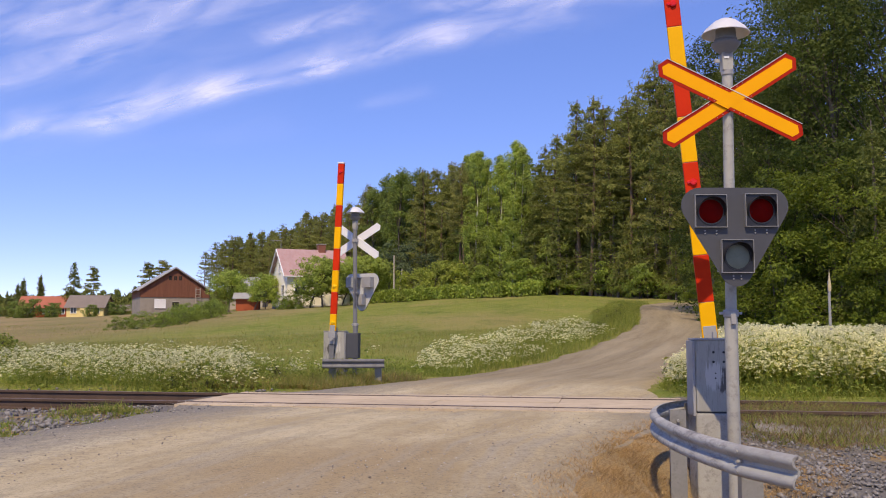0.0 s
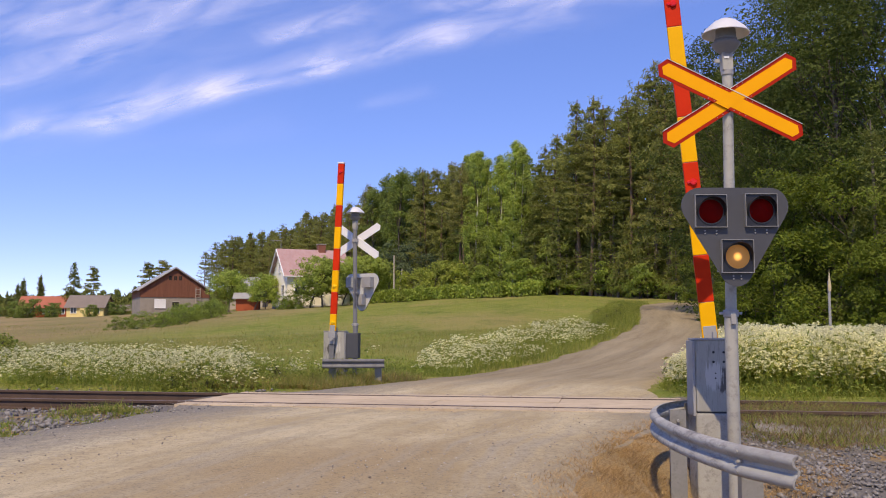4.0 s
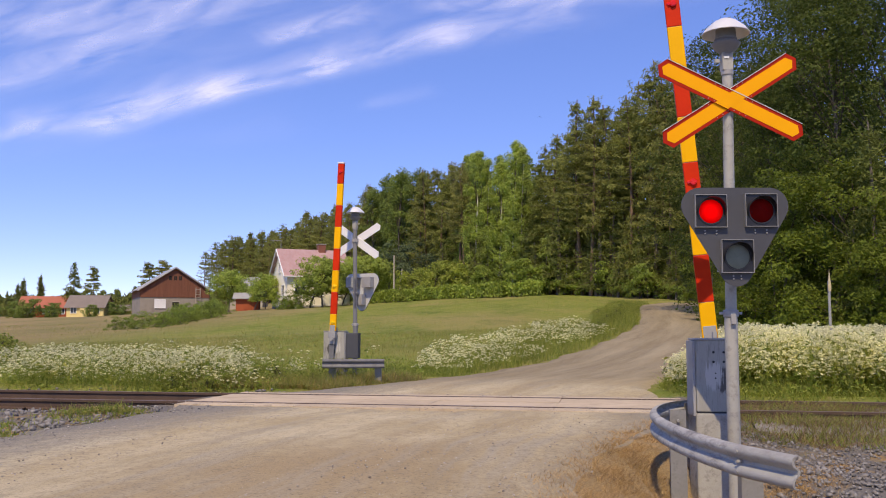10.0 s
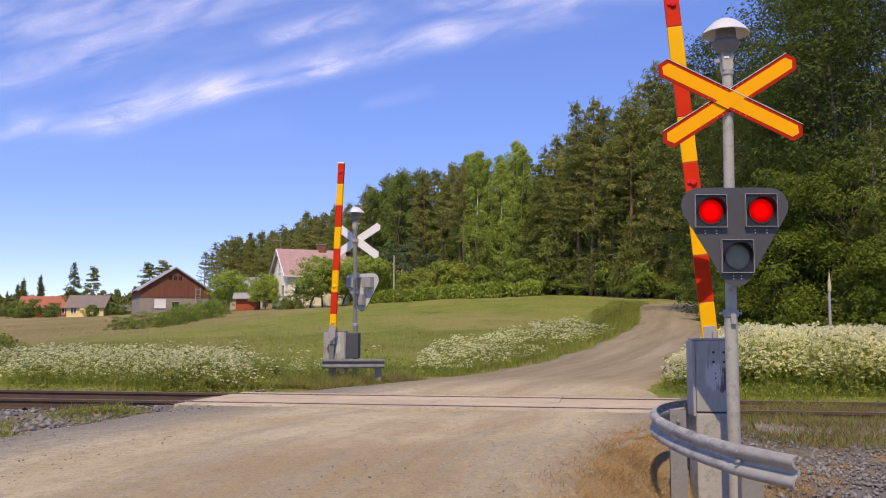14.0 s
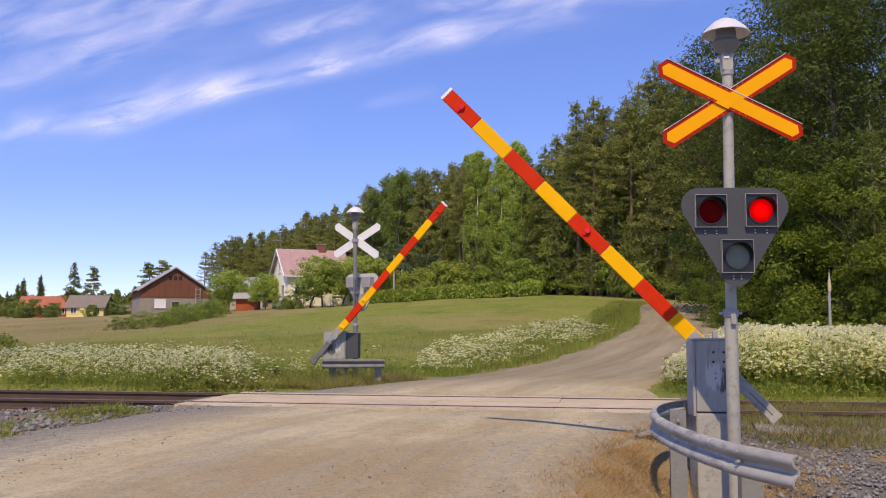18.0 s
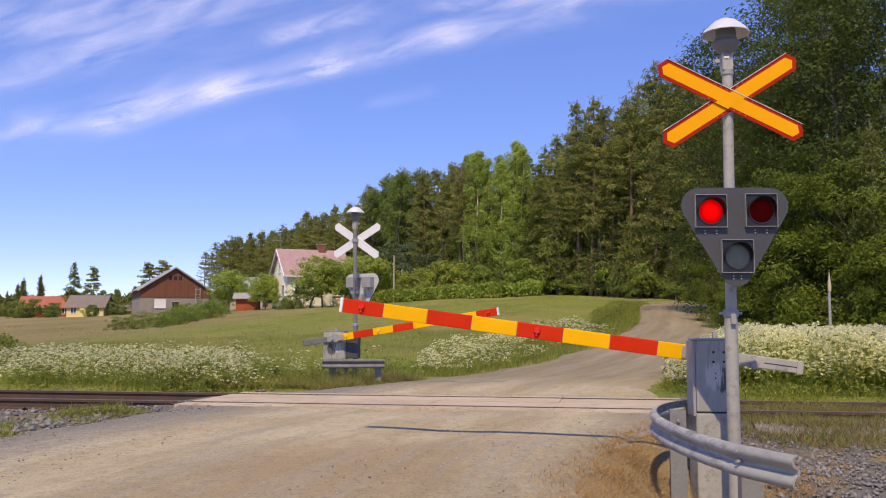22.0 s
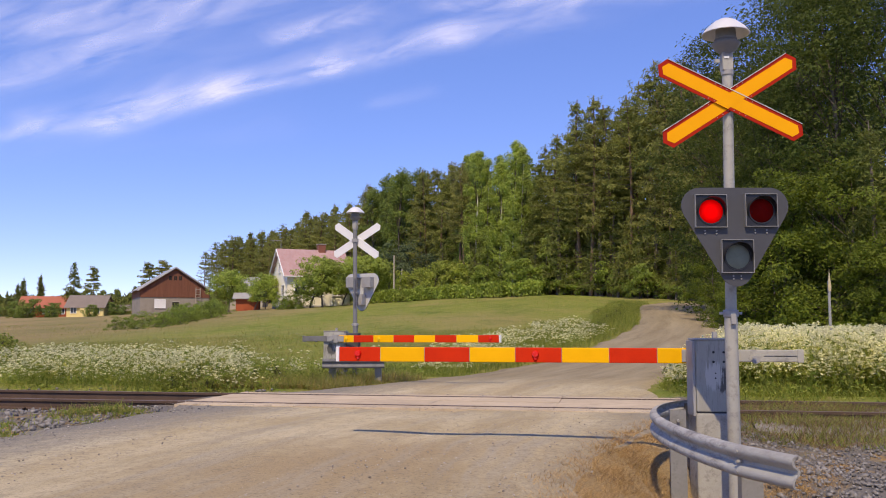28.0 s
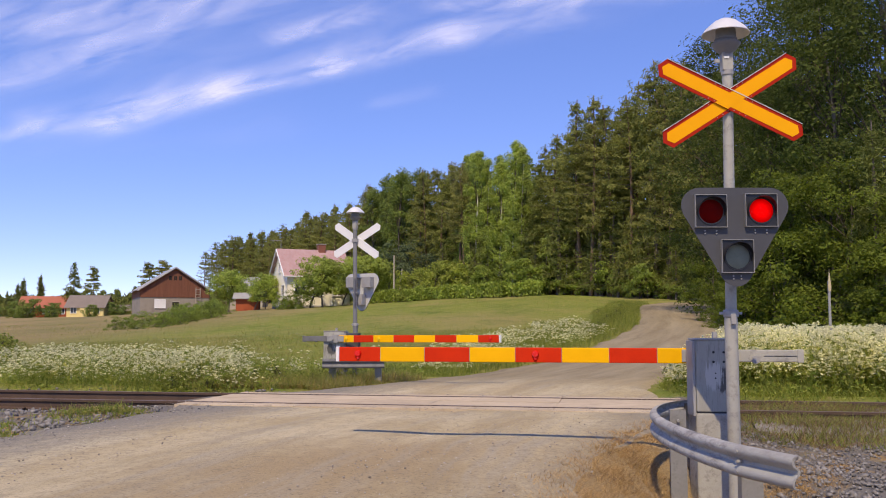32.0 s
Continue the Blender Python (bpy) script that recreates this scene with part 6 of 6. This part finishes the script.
def grasses():
    def verge(x, y):
        t, g = track_off(x, y), road_gap(x, y)
        return (t > 1.75) & (g > 0.1 + 0.35 * patchy(x, y, 3))
    p = scatter(80000, -13, 11, 13, 22, verge)
    g = joined([blades(p, 0.12 + 0.24 * patchy(p[:, 0], p[:, 1], 1.8), np.full(len(p), 0.0045), 0.6)])
    tagged(mesh_of("verge_grass", *g, grass_leaf), "tall green grass along the track and road", "grass", kind="stuff")
    # low leafy weeds among the grass
    p = scatter(76000, -13, 12, 13, 24, verge)
    p[:, 2] += rng.uniform(0.02, 0.36, len(p)) * (0.25 + 0.75 * patchy(p[:, 0], p[:, 1], 1.9))
    tagged(mesh_of("verge_weeds", *leaves(p, np.full(len(p), 0.040), 0.35, 1.8, 3), weed_leaf), "low leafy weeds in the grass verge", "weeds", kind="stuff")
    p = scatter(90000, -19, 14, 20, 40, lambda x, y: (road_gap(x, y) > 0.1) & (rng.random(len(x)) < 0.75))
    tagged(mesh_of("meadow_grass", *blades(p, 0.10 + 0.08 * patchy(p[:, 0], p[:, 1], 0.7), np.full(len(p), 0.006)), field_leaf), "meadow grass with brownish seed heads", "grass", kind="stuff")
    p = scatter(12000, -45, 16, 40, 90, lambda x, y: road_gap(x, y) > 0.2)
    tagged(mesh_of("field_grass", *blades(p, np.full(len(p), 0.12), np.full(len(p), 0.014)), field_leaf), "far meadow grass on the slope", "grass", kind="stuff")
    # roadside tall growth on the inside of the bend
    p = scatter(90000, 0, 15, 19, 66, lambda x, y: (road_gap(x, y) > 0.05) & (road_gap(x, y) < 2.2) & (x < np.interp(y, ROAD_LINE[:, 1], ROAD_LINE[:, 0])))
    tagged(mesh_of("roadside_grass", *blades(p, np.full(len(p), 0.40), np.full(len(p), 0.008)), grass_leaf), "tall grass at the road's inner edge", "grass", kind="stuff")
    # dry grass on the near shoulder
    def shoulder(x, y):
        t, g = track_off(x, y), road_gap(x, y)
        return (t < -1.9) & (g > 0.25 * patchy(x, y, 4) - 0.42 * rng.random(len(x)) ** 3) & (g < 1.9) & (rng.random(len(x)) < 0.7 + 0.3 * patchy(x, y, 2.3))
    p = scatter(190000, -0.3, 4.4, 3.6, 11, shoulder)
    p[:, 2] = np.where(road_gap(p[:, 0], p[:, 1]) < 0.12, np.maximum(p[:, 2], land(p[:, 0], p[:, 1]) + 0.012), p[:, 2])
    tagged(mesh_of("dry_grass", *blades(p, 0.022 + 0.03 * patchy(p[:, 0], p[:, 1], 5), np.full(len(p), 0.0026), 1.2), dry_leaf), "short straw-coloured dry grass on the road shoulder", "grass", kind="stuff")
    # thin weeds at the track and on the gravel
    def weeds(x, y):
        t, g = track_off(x, y), road_gap(x, y)
        return (t < -0.9) & (t > np.where(x < 0, -2.6, -3.4)) & (g > 0.1) & ((patchy(x, y, 1.6) > np.where(x < 0, 0.86, 0.5)) | ((x > 0) & (t > -2.7)))
    p = scatter(70000, -11, 9, 8, 17, weeds)
    p[:, 2] = np.maximum(p[:, 2], np.where((p[:, 0] > 2) & (track_off(p[:, 0], p[:, 1]) > -1.7), -0.08, -0.17))
    k = rng.random(len(p)) < 0.5
    tagged(mesh_of("track_weeds", *blades(p[k], np.full(k.sum(), 0.09), np.full(k.sum(), 0.005), 0.7), grass_leaf), "sparse green weeds on the ballast", "weeds", kind="stuff")
    tagged(mesh_of("dry_weeds", *blades(p[~k], np.full((~k).sum(), 0.09), np.full((~k).sum(), 0.004), 0.7), brown_leaf), "sparse dry weeds on the ballast", "weeds", kind="stuff")


def weed_patches():
    """Low weeds with seed heads where the ballast meets the road, and yellowing weeds by the far barrier."""
    green, dry = [], []
    for cx, cy, rx, ry, n in ((-4.25, 11.2, 0.50, 0.30, 520), (-3.75, 11.0, 0.22, 0.2, 160), (-4.35, 8.75, 0.35, 0.2, 260), (-4.75, 9.6, 0.3, 0.3, 90), (-4.0, 10.2, 0.3, 0.25, 80)):
        x, y = cx + rx * rng.normal(size=n) * 0.6, cy + ry * rng.normal(size=n) * 0.6
        p = np.stack([x, y, ground_height(x, y) + 0.02], -1)
        (g, d) = np.split(p, [int(n * 0.6)])
        green.append(g)
        dry.append(d)
    g, d = np.concatenate(green), np.concatenate(dry)
    tagged(mesh_of("roadside_weeds", *joined([blades(g, np.full(len(g), 0.13), np.full(len(g), 0.006), 0.7), leaves(g + np.array((0, 0, 0.05)), np.full(len(g), 0.035), 0.3, 1.8, 3)]), grass_leaf), "low green weeds between ballast and road", "weeds", kind="stuff")
    tagged(mesh_of("roadside_straw", *blades(d, np.full(len(d), 0.11), np.full(len(d), 0.004), 0.8), dry_leaf), "dry straw weeds between ballast and road", "weeds", kind="stuff")
    p = scatter(62000, 2.4, 7.5, 8.0, 13.5, lambda x, y: (track_off(x, y) > -2.5) & (track_off(x, y) < 0.7) & (np.abs(track_off(x, y) + 0.8) > 0.09) & (road_gap(x, y) > 0.15) & (rng.random(len(x)) < 0.35 + 0.65 * patchy(x, y, 2.6)))
    p[:, 2] = np.maximum(p[:, 2], np.interp(track_off(p[:, 0], p[:, 1]), (-2.4, -1.75, -1.2), (-0.33, -0.11, -0.075)))
    k = rng.random(len(p)) < 0.28
    tagged(mesh_of("lineside_weeds", *blades(p[k], 0.04 + 0.09 * patchy(p[k, 0], p[k, 1], 2.2), np.full(k.sum(), 0.005), 0.7), grass_leaf), "yellowing weeds along the rail", "weeds", kind="stuff")
    tagged(mesh_of("lineside_straw", *blades(p[~k], 0.04 + 0.08 * patchy(p[~k, 0], p[~k, 1], 2.2), np.full((~k).sum(), 0.004), 0.8), brown_leaf), "brown dry weeds along the rail", "weeds", kind="stuff")
    p = scatter(26000, -4.6, 0.6, 15.0, 18.2, lambda x, y: (track_off(x, y) > 2.0) & (road_gap(x, y) > -0.15) & (patchy(x, y, 2.2) > 0.25))
    k = rng.random(len(p)) < 0.55
    tagged(mesh_of("barrier_weeds", *joined([blades(p[k], np.full(k.sum(), 0.26), np.full(k.sum(), 0.006), 0.5), leaves(p[k] + np.array((0, 0, 0.1)), np.full(k.sum(), 0.05), 0.3, 1.8, 3)]), field_leaf), "yellow-green weeds round the barrier base", "weeds", kind="stuff")
    tagged(mesh_of("barrier_straw", *blades(p[~k], np.full((~k).sum(), 0.20), np.full((~k).sum(), 0.005), 0.6), dry_leaf), "dry straw round the barrier base", "weeds", kind="stuff")


def cow_parsley(name, label, spots, h, umbels, size, least=0.52):
    """White-flowered umbellifers: branching stems, feathery leaves and flat flower heads."""
    sticks, heads, lv = [], [], []
    for x, y, z in spots:
        hh = h * rng.uniform(least, 1.10) * (0.42 + 0.58 * float(smooth01(road_gap(x, y), 0.3, 1.7)))
        top = np.array((x + rng.normal() * 0.06, y + rng.normal() * 0.06, z + hh))
        sticks.append((np.array((x, y, z)), top, 0.006, 0.003))
        for k in range(umbels):
            u = rng.uniform(0.40, 0.9)
            a = rng.uniform(0, 6.28)
            ln = rng.uniform(0.06, 0.24)
            p0 = np.array((x, y, z)) + (top - np.array((x, y, z))) * u
            p1 = np.array((p0[0] + math.cos(a) * ln, p0[1] + math.sin(a) * ln, z + hh * rng.uniform(u + 0.05, 1.04)))
            sticks.append((p0, p1, 0.003, 0.002))
            r = size * rng.uniform(0.6, 1.2)
            n = 7
            b, rr = rng.uniform(0, 6.28, n), r * np.sqrt(rng.uniform(0, 1, n))
            heads.append(np.stack([p1[0] + np.cos(b) * rr, p1[1] + np.sin(b) * rr, p1[2] + 0.25 * r * (1 - (rr / r) ** 2) + rng.normal(size=n) * 0.004], -1))
        n = 10
        u = rng.uniform(0.02, 0.95, n)[:, None]
        lv.append(np.array((x, y, z)) + (top - np.array((x, y, z))) * u + rng.normal(size=(n, 3)) * np.array((0.10, 0.10, 0.05)))
    o = tagged(empty(name), label, "wildflowers", kind="stuff")
    c = np.concatenate(heads)
    mesh_of("flower_heads", *leaves(c, np.full(len(c), size * 0.95), 0.35, 1.2, 3), umbel_white, o)
    a, b = np.array([s[0] for s in sticks]), np.array([s[1] for s in sticks])
    w = np.array([(s[2], 0, 0) for s in sticks])
    mesh_of("flower_stems", np.stack([a - w, a + w, b], 1).reshape(-1, 3), np.arange(3 * len(a)).reshape(-1, 3), grass_leaf, o)
    c = np.concatenate(lv)
    mesh_of("flower_leaves", *leaves(c, np.full(len(c), 0.062), 0.3, 2.2, 3), grass_leaf, o)


def flowers():
    def east(x, y):
        t, g = track_off(x, y), road_gap(x, y)
        return (t > 2.3) & (g > 0.45) & (x < 0.54 * y) & (rng.random(len(x)) < 0.35 + 0.65 * np.clip((t - 2.2) / 1.2, 0, 1))
    cow_parsley("cow_parsley", "dense bank of tall white-flowered cow parsley", scatter(6000, 3.3, 11.0, 13.5, 20.0, east), 1.06, 13, 0.038)
    def west(x, y):
        t, g = track_off(x, y), road_gap(x, y)
        return (t > 1.9) & (t < 11.5) & (rng.random(len(x)) < np.interp(t, (6, 11), (1, 0.1))) & (g > 0.6) & (x < -1.6) & (rng.random(len(x)) < np.clip(patchy(x, y, 0.62) * 2.2 - 0.35, 0.10, 1) * np.interp(x / y, (-0.235, -0.205), (1, 0.04)))
    cow_parsley("cow_parsley", "loose drift of white cow parsley beside the track", scatter(5200, -13.5, -1.6, 14.5, 25.0, west), 0.66, 9, 0.031, 0.30)
    def side(x, y):
        g = road_gap(x, y)
        return (g > 0.5) & (g < 2.6) & (x < np.interp(y, ROAD_LINE[:, 1], ROAD_LINE[:, 0])) & (rng.random(len(x)) < patchy(x, y, 0.8) * 0.8 + 0.2)
    cow_parsley("cow_parsley", "strip of white cow parsley along the gravel road", scatter(4200, -0.5, 11, 17.5, 36, side), 0.66, 9, 0.036)


rng = np.random.default_rng(21)
forest()
rng = np.random.default_rng(5)
swaying = near_wood()
rng = np.random.default_rng(9)
garden()
hedge()
far_woods()
wood_backing()
grasses()
weed_patches()
flowers()


# ---- birds ----
def swallow(label):
    b = tagged(empty("bird"), label, "bird")
    body = surface("dark plumage", (0.012, 0.012, 0.016), (0.03, 0.028, 0.03), 8, 60, 0.7)
    bm = bmesh.new()
    bmesh.ops.create_uvsphere(bm, u_segments=12, v_segments=8, radius=1.0)
    bmesh.ops.scale(bm, vec=(0.024, 0.085, 0.022), verts=bm.verts)
    rod((0, 0.07, 0.004), (0, 0.115, 0.006), 0.016, 0.002, 8, bm)
    part("body", bm, body, b, smooth=True)
    wings = []
    for s in (-1, 1):
        bm = bmesh.new()
        rows = [(0.0, 0.035, -0.035), (0.06, 0.045, -0.02), (0.12, 0.03, -0.03), (0.17, 0.0, -0.06)]
        top = [[bm.verts.new((s * x, y, z)) for x, y, _ in rows] for z in (0.004,)][0]
        low = [bm.verts.new((s * x, y, 0.0)) for x, _, y in rows]
        for k in range(3):
            bm.faces.new((top[k], top[k + 1], low[k + 1], low[k]))
        r = bmesh.ops.extrude_face_region(bm, geom=bm.faces[:])
        bmesh.ops.translate(bm, vec=(0, 0, -0.004), verts=[v for v in r["geom"] if isinstance(v, bmesh.types.BMVert)])
        bmesh.ops.recalc_face_normals(bm, faces=bm.faces)
        wings.append(part("wing", bm, body, b, pos=pose(0, 0, 0.01)))
    for s in (-1, 1):
        part("tail_feather", plate([(0, -0.06), (s * 0.012, -0.06), (s * 0.035, -0.15), (s * 0.026, -0.15)], -0.002, 0.002), body, b, pos=pose(0, 0, 0, -90, 180, 0))
    return b, wings


def fly(bird, wings, rows, beats):
    out = []
    for (t, p), (_, q) in zip(rows, rows[1:] + rows[-1:]):
        d = Vector(q) - Vector(p)
        if d.length > 1e-6:
            head = math.degrees(math.atan2(-d.x, d.y))
        out.append((t, pose(*p, 0, 0, head)))
    walk(bird, out)
    for w, s in zip(wings, (1, -1)):
        walk(w, [(0.0, pose(0, 0, 0.01))] + [(t, pose(0, 0, 0.01, 0, s * (28 if k % 2 else -22), 0)) for k, t in enumerate(beats)] + [(32.0, pose(0, 0, 0.01))])


bird_east, wings_east = swallow("small dark bird gliding over the trees")
bird_west, wings_west = swallow("small dark bird crossing the sky quickly")


# ---- what moves ----
def flash(lamp, spans):
    """A lamp looks lit while its added disc shows its bright face; it turns in a tenth of a second."""
    place = lamp.matrix_basis.translation.copy()
    rows = [(0.0, 180.0)]
    for a, b in spans:
        for t, seq in ((a, (180, 95, 10, 0)), (b, (0, -60, -145, -180))):
            for k, ang in enumerate(seq):
                rows.append((t + k / 30, ang))
    out, last = [], -1
    for t, ang in rows:
        f = frame(t)
        if f > last and t <= 32.0:
            out.append((t, pose(*place, 0, 0, ang)))
            last = f
    out.append((32.0 + 1 / 30, out[-1][1]))
    walk(lamp, out)


def swing(boom, turn, rows):
    """The boom swings in an upright plane that is turned a little from its machine."""
    at = Matrix.Translation(boom.matrix_basis.translation) @ Matrix.Rotation(radians(turn), 4, "Z")
    walk(boom, [(t, at @ Matrix.Rotation(radians(a), 4, "Y")) for t, a in rows])


def sway(ob, k):
    """A tree moves a little in the wind."""
    place, turn = ob.matrix_basis.translation.copy(), ob.matrix_basis.to_quaternion()
    rows = []
    for j in range(27):
        t = 32.0 * j / 26
        a, b = 0.42 * math.sin(t * 2.1 + k) + 0.2 * math.sin(t * 0.7 + 2 * k), 0.25 * math.sin(t * 1.7 + 3 * k)
        rows.append((t, Matrix.Translation(place) @ pose(0, 0, 0, b, a, 0) @ turn.to_matrix().to_4x4()))
    walk(ob, rows)


def motions():
    # the two red lamps take turns; each comes up a little before the other has gone
    right, left = [], []
    starts = [13.99 + 0.74 * k for k in range(-11, 0)] + [13.985 + 0.745 * k for k in range(26)]
    for t, after in zip(starts, starts[1:]):
        change = t + (0.36 if t < 13.5 else 0.395)
        right.append((t - (0.10 if t < 13.5 else 0.07), change))
        left.append((change - 0.03, after))
    flash(near_lamps[0], left)
    flash(near_lamps[1], right)
    flash(near_lamps[2], [(0.70, 1.40), (2.17, 2.88), (3.64, 4.35), (5.11, 5.80)])
    swing(near_boom, -7.0, [(0, 85.0), (14.1, 85.0), (14.5, 80.8), (16.5, 61.0), (17, 55.9), (17.5, 51.2), (18, 46.0), (18.5, 40.7), (19, 35.9), (19.5, 30.9), (20, 26.3), (20.5, 21.5), (21, 17.0), (21.5, 12.0), (22, 7.8), (22.5, 3.4), (22.9, 0.0), (32, 0.0)])
    swing(far_boom, -14.0, [(0, 87.2), (14.1, 87.2), (14.5, 83.2), (16.5, 62.2), (17, 56.5), (17.5, 51.5), (18, 46.7), (18.5, 41.4), (19, 36.8), (19.5, 32.0), (20, 26.9), (20.5, 22.5), (21, 17.8), (21.5, 13.0), (22, 8.5), (22.5, 4.4), (22.9, 1.0), (23.1, 0.3), (32, 0.3)])
    drift(clouds)
    for k, ob in enumerate(swaying):
        sway(ob, k)
    fly(bird_east, wings_east, [(0.0, (38, 25, 32)), (7.4, (15.2, 45.0, 21.5)), (8.0, (13.20, 48.0, 18.80)), (8.6, (11.46, 52.0, 18.05)), (9.2, (9.81, 58.0, 17.55)), (9.8, (8.22, 67.0, 17.68)), (10.4, (6.74, 83.0, 18.87)),
                                (10.9, (4.38, 105.0, 20.22)), (11.6, (-3.0, 150.0, 17.0)), (14.0, (-20.0, 260.0, 14.0)), (32.0, (-120.0, 900.0, 12.0))], [7.6 + 0.15 * k for k in range(24)])
    fly(bird_west, wings_west, [(0.0, (-60, 16, 3)), (21.9, (-17.5, 26, 4.6)), (22.3, (-7.43, 26.0, 7.58)), (22.5, (-2.99, 26.0, 9.02)), (22.7, (1.47, 26.0, 10.48)), (22.9, (5.97, 26.0, 11.97)), (32.0, (160, 30, 60))], [22.0 + 0.1 * k for k in range(10)])


motions()
